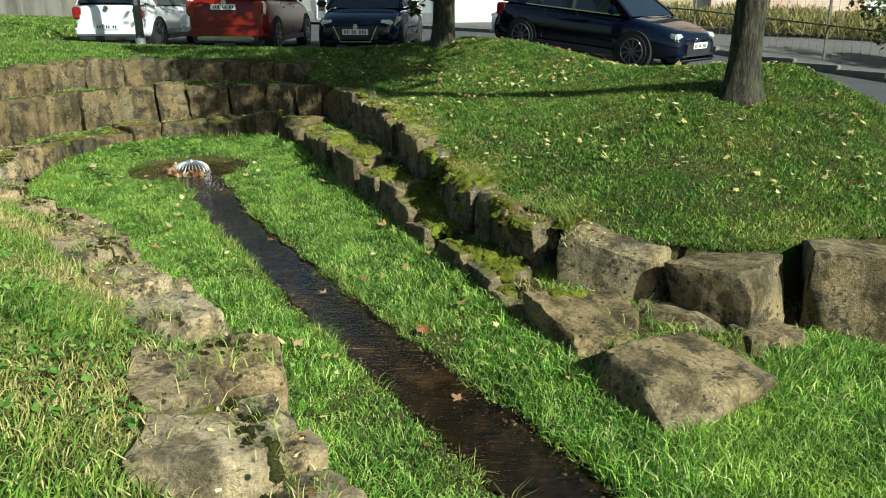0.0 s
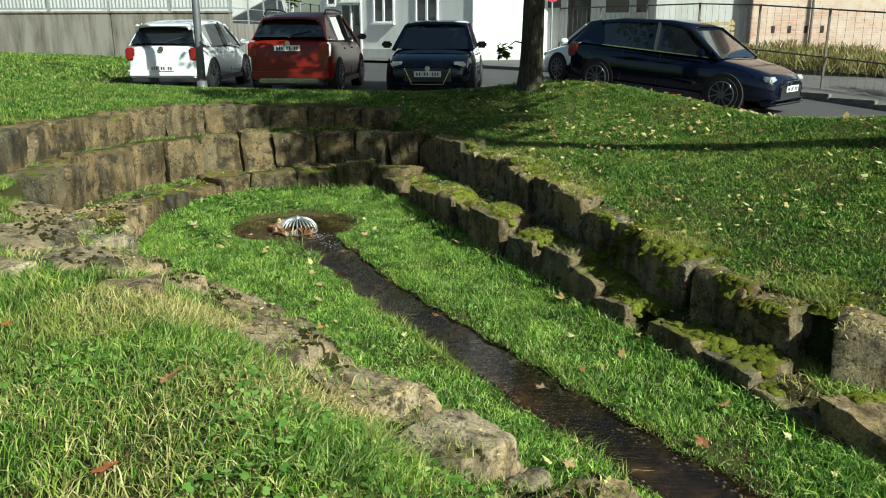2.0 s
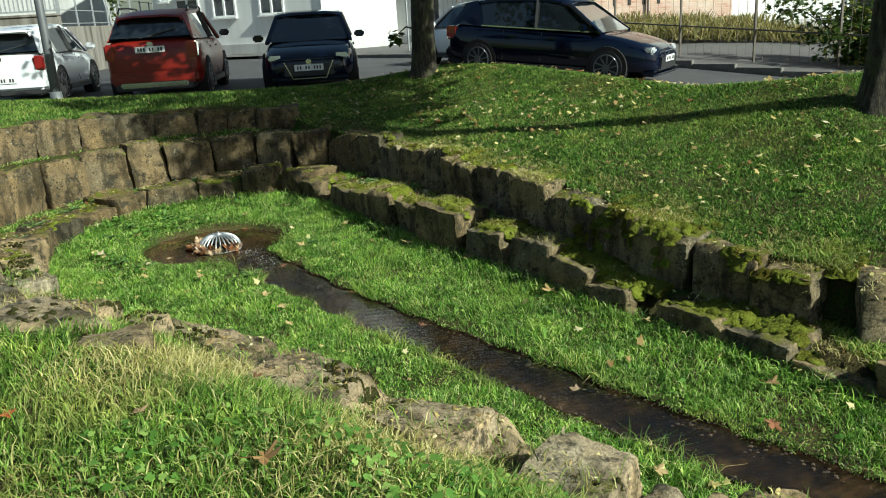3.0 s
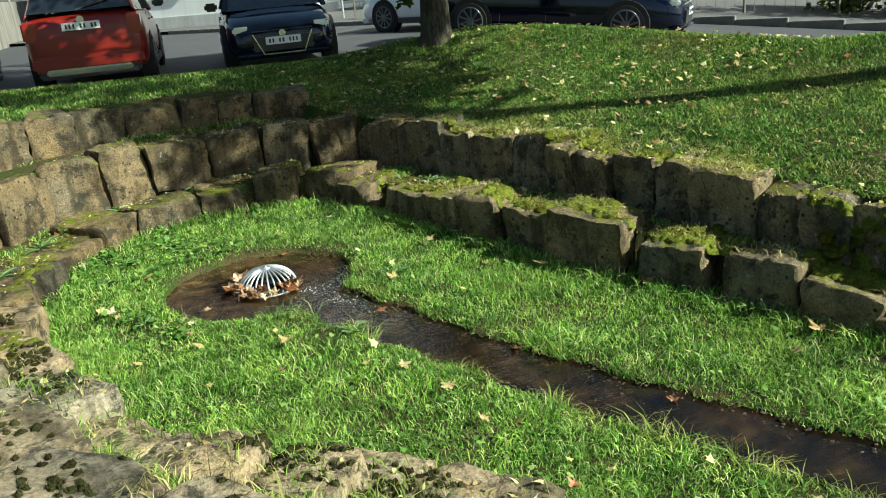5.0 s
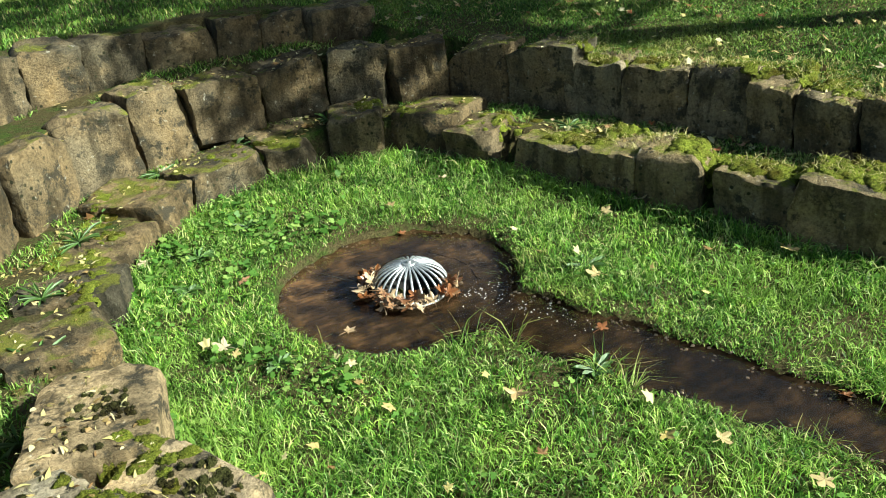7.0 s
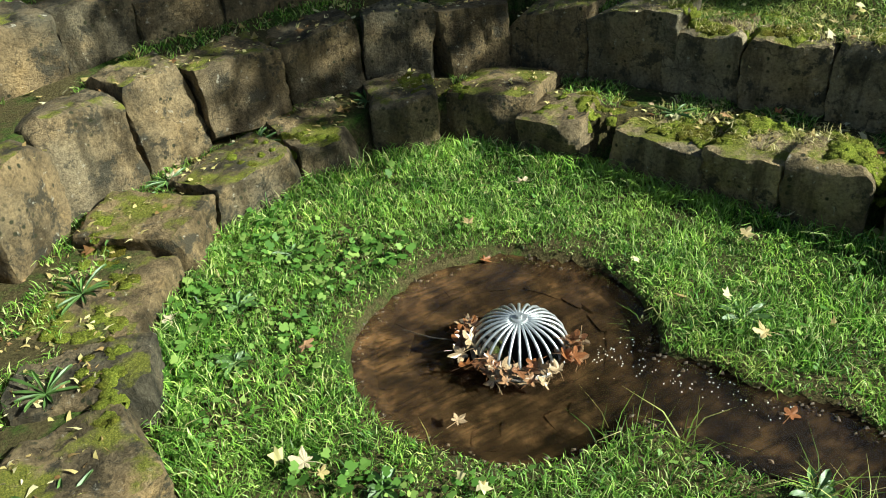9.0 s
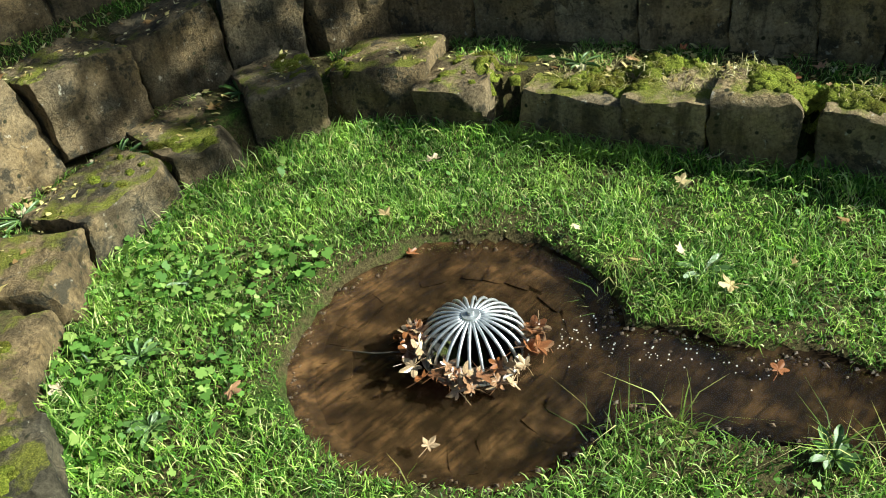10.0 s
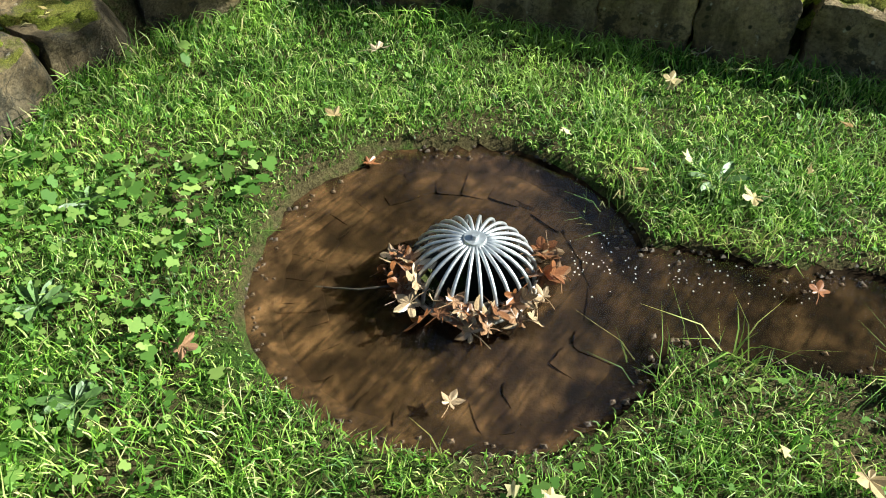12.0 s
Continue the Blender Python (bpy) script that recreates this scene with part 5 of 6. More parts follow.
house("house", "grey rendered blank gable of a house", (6.6, 31.5, 1.0), -8, 3.3, 8, 9.0, MAT_GREY_WALL, [])
brick = house("house", "house with a worn bare brick gable", (9.8, 30.6, 0.9), -10, 5.2, 9, 9.0, MAT_BRICK, [])
# putlog holes are not cut: flat dark patches paint their shade
for i in range(9):
    part("putlog_hole", box(bmesh.new(), 0.7 + 0.55 * i, 0.82 + 0.55 * i, -0.008, -0.004, 1.35 if i < 4 else 3.6, 1.6 if i < 4 else 3.72), MAT_PLASTIC, brick, "flat dark patch painted as the shade of a putlog hole")
part("drain_pipe", tube(bmesh.new(), [(2.0, -0.08, 0), (2.0, -0.08, 8)], 0.04, 8), MAT_RUST, brick)
house("house", "white house with small windows behind the weeds", (15.6, 31.0, 0.9), -14, 7.0, 8, 8.0, MAT_WHITE, [(0.8, 1.9, 0.9, 1.1, 2), (2.6, 1.9, 0.8, 1.1, 2), (4.6, 0.2, 1.0, 2.1, 1, "door")])
house("house", "shaded grey house at the bend of the street", (22.5, 28.0, 0.6), -40, 12, 8, 8.0, MAT_GREY_WALL, [(1.5, 1.9, 1.0, 1.2, 2), (4.5, 1.9, 1.0, 1.2, 2)])
house("house", "pale building beyond the bar fence", (-30.0, 46.0, 2.0), 4, 20, 8, 7.0, MAT_GREY_WALL, [(3 + 6 * i, 2.8, 1.3, 1.2, 2) for i in range(3)])


def mesh_fence():
    root = tagged(new("site_fence"), "rusty tube-framed mesh fence along the pavement", "fence")
    line = [(2.5, 27.8), (7.6, 19.9), (11.5, 14.0)]
    pts = along(line, 1.85)
    for (x, y, a), (x2, y2, _) in zip(pts, pts[1:]):
        z0, z1 = float(street_level(x, y)) + 0.1, float(street_level(x2, y2)) + 0.1
        bm = rod(bmesh.new(), (x, y, z0), (x, y, z0 + 1.85), 0.045)
        part("post", bm, MAT_RUST, root)
        for hh in (1.82, 0.75):
            part("rail", rod(bmesh.new(), (x, y, z0 + hh), (x2, y2, z1 + hh), 0.035), MAT_RUST, root)
        wires = bmesh.new()
        for i in range(1, 9):
            t = i / 9
            rod(wires, (x + (x2 - x) * t, y + (y2 - y) * t, z0 + 0.05), (x + (x2 - x) * t, y + (y2 - y) * t, z0 + 1.8), 0.006)
        part("wire_mesh", wires, MAT_RUST, root)


mesh_fence()


def road_sign():
    root = tagged(new("road_sign"), "round red and blue no-stopping sign on a thin pole", "road sign")
    root.matrix_world = pose(2.35, 28.6, 1.2, 0, 0, 8)
    part("pole", tube(bmesh.new(), [(0, 0, 0), (0, 0, 2.5)], 0.03, 8), MAT_GREY_STEEL, root)
    for r, y, mat, nm in ((0.24, -0.035, MAT_SIGN_RED, "sign_rim"), (0.185, -0.05, MAT_SIGN_BLUE, "sign_face")):
        bm = bmesh.new()
        bmesh.ops.create_cone(bm, cap_ends=True, segments=28, radius1=r, radius2=r, depth=0.014, matrix=Matrix.Translation((0, y, 2.3)) @ Matrix.Rotation(math.pi / 2, 4, "X"))
        part(nm, bm, mat, root)
    cross = bmesh.new()
    for s in (-1, 1):
        rod(cross, (-0.13 * s, -0.064, 2.17), (0.13 * s, -0.064, 2.43), 0.035, 0.01)
    part("sign_cross", cross, MAT_SIGN_RED, root)


road_sign()


def shrub(x, y, z, r, label):
    rg = np.random.default_rng(int(x * 10))
    root = tagged(new("shrub"), label, "shrub")
    root.location = (x, y, z)
    ends = [(*(rg.normal(0, 0.45 * r, 2)), abs(rg.normal(0.5 * r, 0.4 * r)), rg.uniform(0.2, 0.45) * r) for _ in range(26)]
    for e in ends[:9]:
        part("stem", tube(bmesh.new(), [(0, 0, 0), (e[0] * 0.4, e[1] * 0.4, e[2] * 0.6), e[:3]], 0.03, 5, 0.008), MAT_BARK, root)
    leaf_cloud("foliage", ends, 2600, 0.12, MAT_TREE_LEAF, root, rg)


shrub(10.4, 17.5, 0.75, 1.3, "dark ivy shrub at the gate pillar across the street")
shrub(12.2, 15.6, 0.65, 1.5, "dark shaded shrub beside the far pavement")
pillar = tagged(link_mesh("gate_pillar", box(bmesh.new(), 10.9, 11.5, 17.6, 18.2, 0.5, 2.5, 0.03), MAT_CONCRETE), "dark weathered concrete gate pillar overgrown with ivy", "pillar")


def crate_stack():
    root = tagged(new("wooden_pallet"), "weathered wooden pallet leaning at the grey wall", "pallet")
    root.matrix_world = pose(7.6, 29.6, 1.1, 0, 0, -8)
    for i in range(9):
        part("slat", box(bmesh.new(), 0, 1.2, 0, 0.03, 0.05 + i * 0.17, 0.17 + i * 0.17, 0.004), MAT_WOOD, root)
    for x in (0.05, 0.55, 1.05):
        part("bearer", box(bmesh.new(), x, x + 0.1, 0.033, 0.12, 0, 1.6), MAT_WOOD, root)


crate_stack()

# ---- grass, weeds and fallen leaves ----
rng = np.random.default_rng(17)


def covered(px, py, margin=0.0):
    """True where a loose stone lies."""
    hit = np.zeros(px.shape, bool)
    for x, y, zt, w, d, h, a in BOULDERS + BLOCKS + LOW_ROCKS:
        ca, sa = math.cos(radians(a)), math.sin(radians(a))
        u, v = (px - x) * ca + (py - y) * sa, -(px - x) * sa + (py - y) * ca
        hit |= (np.abs(u) < w * 0.46 - margin) & (np.abs(v) < d * 0.46 - margin)
    return hit


def on_wall(px, py):
    """True on top of the stone rows."""
    out = ~inside(px, py, FLOOR_POLY)
    a = (distance(px, py, ROW1[2:]) < 0.36) & out
    b = (distance(px, py, ROW2[1:16]) < 0.33) & ~inside(px, py, ROW2_POLY)
    c = (distance(px, py, ROW3[1:]) < 0.36) & ~inside(px, py, ROW3_POLY)
    return a | b | c


def blades(name, x, y, height, width, lean, mat, label, tall=None, foot=None):
    """Grass as one sheet of single blades, each bent once."""
    n = len(x)
    z = ground_level(x, y) - 0.01 if foot is None else foot
    h = height * rng.uniform(0.55, 1.25, n)
    if tall is not None:
        h = h * tall
    w = width * rng.uniform(0.6, 1.3, n)
    a, b = rng.uniform(0, 2 * np.pi, n), rng.uniform(0, 2 * np.pi, n)
    k = lean * rng.uniform(0.3, 1.5, n)
    side = np.stack([np.cos(a), np.sin(a), np.zeros(n)], -1) * w[:, None] / 2
    fall = np.stack([np.cos(b), np.sin(b), np.zeros(n)], -1) * (h * k)[:, None]
    root = np.stack([x, y, z], -1)
    mid = root + fall * 0.35 + np.array([0, 0, 1]) * (h * 0.62)[:, None]
    tip = root + fall + np.array([0, 0, 1]) * (h * (1.0 - 0.25 * np.minimum(k, 1.6)))[:, None]
    v = np.stack([root - side, root + side, mid + side * 0.75, mid - side * 0.75, tip], 1).reshape(-1, 3)
    base = (np.arange(n) * 5)[:, None]
    loops = (base + np.array([0, 1, 2, 3, 3, 2, 4])[None]).reshape(-1)
    starts = (np.arange(n) * 7)[:, None] + np.array([0, 4])[None]
    me = bpy.data.meshes.new(name)
    me.vertices.add(n * 5)
    me.vertices.foreach_set("co", v.reshape(-1).astype(np.float32))
    me.loops.add(n * 7)
    me.loops.foreach_set("vertex_index", loops.astype(np.int32))
    me.polygons.add(n * 2)
    me.polygons.foreach_set("loop_start", starts.reshape(-1).astype(np.int32))
    me.polygons.foreach_set("loop_total", np.tile([4, 3], n).astype(np.int32))
    me.materials.append(mat)
    me.update()
    return tagged(new(name, me), label, "grass", kind="stuff")


def scatter(x0, x1, y0, y1, per_m2):
    n = int((x1 - x0) * (y1 - y0) * per_m2)
    return rng.uniform(x0, x1, n), rng.uniform(y0, y1, n)


def patch(x, y, scale, seed):
    """A soft random field from 0 to 1, for clumps."""
    r = np.random.default_rng(seed)
    f = np.zeros(len(x))
    for i in range(7):
        a, p, s = r.uniform(0, 2 * np.pi), r.uniform(0, 6.3), scale * r.uniform(0.6, 1.9)
        f += np.sin((x * np.cos(a) + y * np.sin(a)) * s + p)
    return np.clip(0.5 + f / 7, 0, 1)


# basin floor
x, y = scatter(-5.0, 2.6, 2.3, 12.5, 7600)
ok = inside(x, y, FLOOR_POLY) & (wetness(x, y) > -0.012) & ~covered(x, y, 0.03) & (rng.random(len(x)) < 0.35 + 0.65 * patch(x, y, 6, 1) + 0.35 * patch(x, y, 19, 8)) & (x - 0.5 * y < 1.0)
x, y = x[ok], y[ok]
edge = 0.45 + 0.55 * smooth_step(wetness(x, y), 0.0, 0.16)
blades("basin_grass", x, y, 0.060, 0.0062, 1.0, MAT_GRASS, "lush bright green grass on the basin floor", edge * (0.45 + 0.65 * patch(x, y, 5, 2) + 0.6 * patch(x, y, 13, 5)))

# pale grass hanging over the water's edge
x, y = scatter(-4.3, 1.0, 2.6, 11.4, 4200)
w_ = wetness(x, y)
ok = (w_ > -0.02) & (w_ < 0.06) & (patch(x, y, 9, 33) > 0.5) & (rng.random(len(x)) < np.where(np.hypot(x + 3.3, y - 10.4) < 0.9, 0.35, 0.9))
x, y = x[ok], y[ok]
blades("water_edge_grass", x, y, 0.085, 0.0052, 1.5, MAT_BANK, "pale grass blades hanging over the water's edge", 0.5 + 1.0 * patch(x, y, 7, 34))

# near bank
x, y = scatter(-6.4, 0.8, 0.2, 9.2, 5600)
west = x < np.interp(y, [-5, 0.5, 3, 5, 8, 10, 13], [1.4, 0.9, 0.5, -0.5, -2.0, -3.0, -3.4])
d1 = distance(x, y, ROW1)
thin = np.clip(0.3 + 1.2 * smooth_step(d1, 0.45, 1.0), 0, 1) * (0.45 + 0.75 * patch(x, y, 3.2, 3))
ok = west & ~inside(x, y, FLOOR_POLY) & ~covered(x, y) & ((d1 > 0.42) | (rng.random(len(x)) < 0.5)) & (rng.random(len(x)) < thin)
x, y = x[ok], y[ok]
blades("bank_grass", x, y, 0.085, 0.0065, 0.85, MAT_BANK, "long uneven green grass on the bank", 0.55 + 0.85 * patch(x, y, 2.6, 4))

# thinner grass over the rest of the park
x, y = scatter(-16, 6.5, -9, 10, 230)
ok = ~((x > -6.4) & (x < 4.5) & (y > 0.2)) & (wetness(x, y) > 0.1) & ~inside(x, y, STREET_POLY)
blades("park_grass", x[ok], y[ok], 0.08, 0.03, 0.9, MAT_LAWN, "rough green grass of the park around the basin")

# lawn on the right, thinner and shorter
x, y = scatter(-2.6, 5.2, 5.3, 16, 6200)
ok = ~inside(x, y, ROW2_POLY) & ~inside(x, y, FLOOR_POLY) & ~inside(x, y, ROW3_POLY) & ~inside(x, y, STREET_POLY) & ~covered(x, y) & (distance(x, y, ROW2) > 0.16)
ok &= rng.random(len(x)) < np.clip(0.6 + 0.6 * smooth_step(distance(x, y, ROW2), 0.3, 1.3) + 0.6 * (1 - smooth_step(y, 6.3, 7.6)), 0, 1) * (0.6 + 0.5 * patch(x, y, 3, 6))
x, y = x[ok], y[ok]
blades("lawn_grass", x, y, 0.045, 0.009, 1.1, MAT_LAWN, "short green lawn above the basin", 0.7 + 0.6 * patch(x, y, 4, 7))

# lawn behind the basin and up to the retaining wall
x, y = scatter(-9.5, -2.0, 8.5, 17.2, 1500)
ok = ~inside(x, y, ROW3_POLY) & ~inside(x, y, ROW2_POLY) & ~inside(x, y, FLOOR_POLY) & ~inside(x, y, STREET_POLY) & ~on_wall(x, y) & ~((y < 9.2) & (x > -6.4))
x, y = x[ok], y[ok]
blades("lawn_grass", x, y, 0.06, 0.012, 0.8, MAT_LAWN, "green lawn behind the basin")
x, y = scatter(-24, -8.7, 9, 28, 300)
ok = ~inside(x, y, STREET_POLY)
x, y = x[ok], y[ok]
blades("lawn_grass", x, y, 0.07, 0.03, 0.8, MAT_LAWN, "green lawn sloping up to the retaining wall")

# tufts on the ledges and in the joints
x, y = scatter(-6.4, 1.4, 5.0, 13.6, 2600)
ledge = (inside(x, y, ROW2_POLY) | inside(x, y, ROW3_POLY)) & ~inside(x, y, FLOOR_POLY) & ~covered(x, y) & ~((x > -4.0) & (x < 0.8 - 0.5 * y) & (y < 8))
ledge &= (distance(x, y, ROW1) > 0.33) & (patch(x, y, 7, 9) > 0.42) & ~(on_wall(x, y))
x, y = x[ledge], y[ledge]
blades("ledge_tufts", x, y, 0.06, 0.007, 1.1, MAT_GRASS, "sparse grass tufts growing on the stone ledges")

# rough grass at the wall feet
x, y = scatter(-5.0, 3.2, 3.5, 12.5, 2600)
ok = inside(x, y, FLOOR_POLY) & (distance(x, y, ROW1[10:] + FRONT[:5]) < 0.16) & ~covered(x, y)
x, y = x[ok], y[ok]
blades("rough_grass", x, y, 0.12, 0.008, 1.0, MAT_GRASS, "longer dark grass along the foot of the walls")
x, y = scatter(0.4, 4.5, 1.5, 5.3, 4200)
ok = inside(x, y, FLOOR_POLY) & (wetness(x, y) > 0.03) & ~covered(x, y)
x, y = x[ok], y[ok]
blades("rough_grass", x, y, 0.10, 0.007, 0.9, MAT_GRASS, "longer grass round the boulders", 0.6 + 0.9 * patch(x, y, 4, 12))


x, y = scatter(0.7, 5.6, 4.2, 6.6, 3400)
ok = ~covered(x, y, -0.02) & (inside(x, y, ROW2_POLY) | (distance(x, y, ROW2[15:]) < 0.55)) & ~inside(x, y, FLOOR_POLY)
x, y = x[ok], y[ok]
blades("rough_grass", x, y, 0.075, 0.007, 1.1, MAT_BANK, "patchy grass between the end blocks", 0.5 + 0.8 * patch(x, y, 4, 14))


def round_leaves(name, x, y, size, rise, mat, label):
    """Broad-leaved weeds: small cupped oval leaves on hidden stalks."""
    n = len(x)
    z = ground_level(x, y) + rise * rng.uniform(0.3, 1.0, n)
    shape = np.array([(0, -0.45), (0.3, -0.5), (0.5, -0.2), (0.3, 0.0), (0.42, 0.3), (0, 0.6), (-0.42, 0.3), (-0.3, 0.0), (-0.5, -0.2), (-0.3, -0.5)])
    k = len(shape)
    yaw, tip = rng.uniform(0, 2 * np.pi, n), rng.normal(0, 0.4, n)
    u = np.stack([np.cos(yaw), np.sin(yaw), rng.normal(0, 0.25, n)], -1)
    w = np.stack([-np.sin(yaw) * np.cos(tip), np.cos(yaw) * np.cos(tip), np.sin(tip)], -1)
    s = size * rng.uniform(0.5, 1.3, n)
    v = np.stack([x, y, z], -1)[:, None] + (u[:, None] * shape[None, :, :1] + w[:, None] * shape[None, :, 1:]) * s[:, None, None]
    me = bpy.data.meshes.new(name)
    me.vertices.add(n * k)
    me.vertices.foreach_set("co", v.reshape(-1).astype(np.float32))
    me.loops.add(n * k)
    me.loops.foreach_set("vertex_index", np.arange(n * k, dtype=np.int32))
    me.polygons.add(n)
    me.polygons.foreach_set("loop_start", np.arange(0, n * k, k, dtype=np.int32))
    me.polygons.foreach_set("loop_total", np.full(n, k, np.int32))
    me.materials.append(mat)
    me.update()
    return tagged(new(name, me), label, "weeds", kind="stuff")


x, y = scatter(-4.85, 0.5, 3.0, 12.2, 480)
ok = inside(x, y, FLOOR_POLY) & (wetness(x, y) > 0.06) & (rng.random(len(x)) < 0.15 + 1.1 * smooth_step(-x, 3.4, 4.4) * (y > 8.8)) & (patch(x, y, 4, 20) > 0.35)
round_leaves("clover", x[ok], y[ok], 0.026, 0.07, MAT_WEED, "small clover and weed leaves among the grass")
x, y = scatter(-4.85, -3.0, 9.5, 12.1, 330)
ok = inside(x, y, FLOOR_POLY) & (wetness(x, y) > 0.08) & (patch(x, y, 5, 23) > 0.52)
round_leaves("ground_elder", x[ok], y[ok], 0.045, 0.085, MAT_WEED, "broad green weed leaves beside the pool")
x, y = scatter(-3.4, -0.6, 1.2, 4.6, 520)
ok = (distance(x, y, ROW1) > 0.4) & ~inside(x, y, FLOOR_POLY) & ~covered(x, y) & (patch(x, y, 3, 27) > 0.5)
round_leaves("clover", x[ok], y[ok], 0.028, 0.085, MAT_WEED, "clover leaves in the long bank grass")


def weeds_by_fence():
    n = 9000
    t = rng.random(n)
    px = 7.4 + (13.5 - 7.4) * t + rng.normal(0, 0.2, n)
    py = 26.5 + (21.5 - 26.5) * t + rng.uniform(0, 4.5, n)
    h = rng.uniform(0.1, 0.55, n) * (0.6 + 0.6 * patch(px, py, 2, 31))
    z = 1.0 + 0.08 * np.clip(py - 22, 0, 6)
    v, f = [], []
    a = rng.uniform(0, 6.3, n)
    side = np.stack([np.cos(a), np.sin(a), 0 * a], -1) * 0.018
    root = np.stack([px, py, z], -1)
    tip = root + np.stack([rng.normal(0, 0.2, n), rng.normal(0, 0.2, n), h], -1)
    v = np.stack([root - side, root + side, tip + side * 0.7, tip - side * 0.7], 1).reshape(-1, 3)
    me = bpy.data.meshes.new("weeds")
    me.from_pydata(v.tolist(), [], np.arange(n * 4).reshape(-1, 4).tolist())
    me.materials.append(MAT_DRY_WEED)
    tagged(new("weeds", me), "tall yellowed weeds below the brick gable", "weeds", kind="stuff")


weeds_by_fence()


# fallen maple leaves: five-lobed, curled, each lying for itself
def fallen_mesh(seed):
    r = np.random.default_rng(seed)
    bm = bmesh.new()
    ring = []
    lobes = [(-2.3, 0.55), (-1.15, 0.85), (0.0, 1.0), (1.15, 0.85), (2.3, 0.55)]
    pts = []
    for i, (a, l) in enumerate(lobes):
        for da, k in ((-0.42, 0.6), (-0.2, 0.84), (0.0, 1.0), (0.2, 0.84), (0.42, 0.6)):
            pts.append((a + da, l * k * r.uniform(0.9, 1.1)))
        if i < 4:
            pts.append((a + 0.575, 0.40))
    curl = r.uniform(0.5, 1.5)
    centre = bm.verts.new((0, 0, 0.02))
    for a, l in pts:
        px_, py_ = l * math.sin(a), l * math.cos(a)
        ring.append(bm.verts.new((px_ * 0.5, py_ * 0.5, curl * 0.25 * (l ** 2) * (0.5 + 0.5 * math.sin(a * 2 + seed)) + r.uniform(0, 0.05))))
    for p, q in zip(ring, ring[1:]):
        bm.faces.new((centre, q, p))
    tube(bm, [(0, 0, 0.02), (0.03, -0.3, 0.05), (0.0, -0.62, 0.02)], 0.012, 4)
    me = bpy.data.meshes.new("fallen_leaf")
    bm.to_mesh(me)
    bm.free()
    me.materials.append(MAT_FALLEN)
    return me


def litter(count, x0, x1, y0, y1, test, lift, size, label):
    px_, py_ = rng.uniform(x0, x1, count * 4), rng.uniform(y0, y1, count * 4)
    ok = test(px_, py_) & (patch(px_, py_, 1.6, 77) > 0.38)
    px_, py_ = px_[ok][:count], py_[ok][:count]
    n = len(px_)
    shape = np.array([(0, -0.4), (0.5, -0.35), (0.3, -0.05), (0.62, 0.25), (0.25, 0.28), (0, 0.75), (-0.25, 0.28), (-0.62, 0.25), (-0.3, -0.05), (-0.5, -0.35)])
    k = len(shape)
    yaw, tip, roll = rng.uniform(0, 6.28, n), rng.normal(0, 0.35, n), rng.normal(0, 0.35, n)
    u = np.stack([np.cos(yaw), np.sin(yaw), roll], -1)
    w = np.stack([-np.sin(yaw), np.cos(yaw), tip], -1)
    s = size * rng.uniform(0.5, 1.2, n)
    v = np.stack([px_, py_, ground_level(px_, py_) + lift], -1)[:, None] + (u[:, None] * shape[None, :, :1] + w[:, None] * shape[None, :, 1:]) * s[:, None, None]
    v[:, 2, 2] += s * 0.12
    v[:, 5, 2] += s * 0.2
    me = bpy.data.meshes.new("leaf_litter")
    me.from_pydata(v.reshape(-1, 3).tolist(), [], np.arange(n * k).reshape(-1, k).tolist())
    me.materials.append(MAT_LITTER)
    return tagged(new("leaf_litter", me), label, "leaves", kind="stuff")


LEAF_MESHES = [fallen_mesh(50 + i) for i in range(7)]


def drop_leaf(px_, py_, size, lift=0.02, tilt=22.0, group="leaves on the grass", label="dry yellow-brown maple leaf lying on the grass", z=None):
    ob = new("fallen_leaf", LEAF_MESHES[int(rng.integers(0, 7))])
    zz = float(ground_level(px_, py_)) + lift if z is None else z
    ob.matrix_world = pose(px_, py_, zz, rng.uniform(-tilt, tilt), rng.uniform(-tilt, tilt), rng.uniform(0, 360)) @ Matrix.Diagonal((size, size, size, 1))
    return tagged(ob, label, "leaf", group)


def lay(count, x0, x1, y0, y1, test, lift, sizes=(0.07, 0.14), **kw):
    done = 0
    while done < count:
        px_, py_ = rng.uniform(x0, x1), rng.uniform(y0, y1)
        if test(np.array([px_]), np.array([py_]))[0]:
            drop_leaf(px_, py_, rng.uniform(*sizes), lift, **kw)
            done += 1


on_lawn = lambda a, b: ~inside(a, b, ROW2_POLY) & ~inside(a, b, ROW3_POLY) & ~inside(a, b, FLOOR_POLY) & ~inside(a, b, STREET_POLY)
litter(900, -2.4, 4.2, 6.0, 15.2, on_lawn, 0.045, 0.046, "scattered small yellow leaves on the lawn")
litter(260, -4.9, 0.2, 9.0, 13.4, lambda a, b: (inside(a, b, ROW2_POLY) | inside(a, b, ROW3_POLY)) & ~inside(a, b, FLOOR_POLY), 0.02, 0.05, "brown leaf litter on the stone ledges")
litter(70, -4.7, 1.2, 3.0, 12.2, lambda a, b: inside(a, b, FLOOR_POLY) & (wetness(a, b) > 0.08), 0.055, 0.05, "small brown leaf scraps in the basin grass")
lay(175, -2.2, 2.2, 9.0, 14.8, on_lawn, 0.04, (0.06, 0.11), label="pale yellow maple leaf lying on the lawn", group="leaves on the lawn")
lay(16, 0.4, 4.2, 5.9, 12, on_lawn, 0.035, (0.05, 0.09), label="pale yellow maple leaf lying on the lawn", group="leaves on the lawn")
on_floor = lambda a, b: inside(a, b, FLOOR_POLY) & (wetness(a, b) > 0.1)
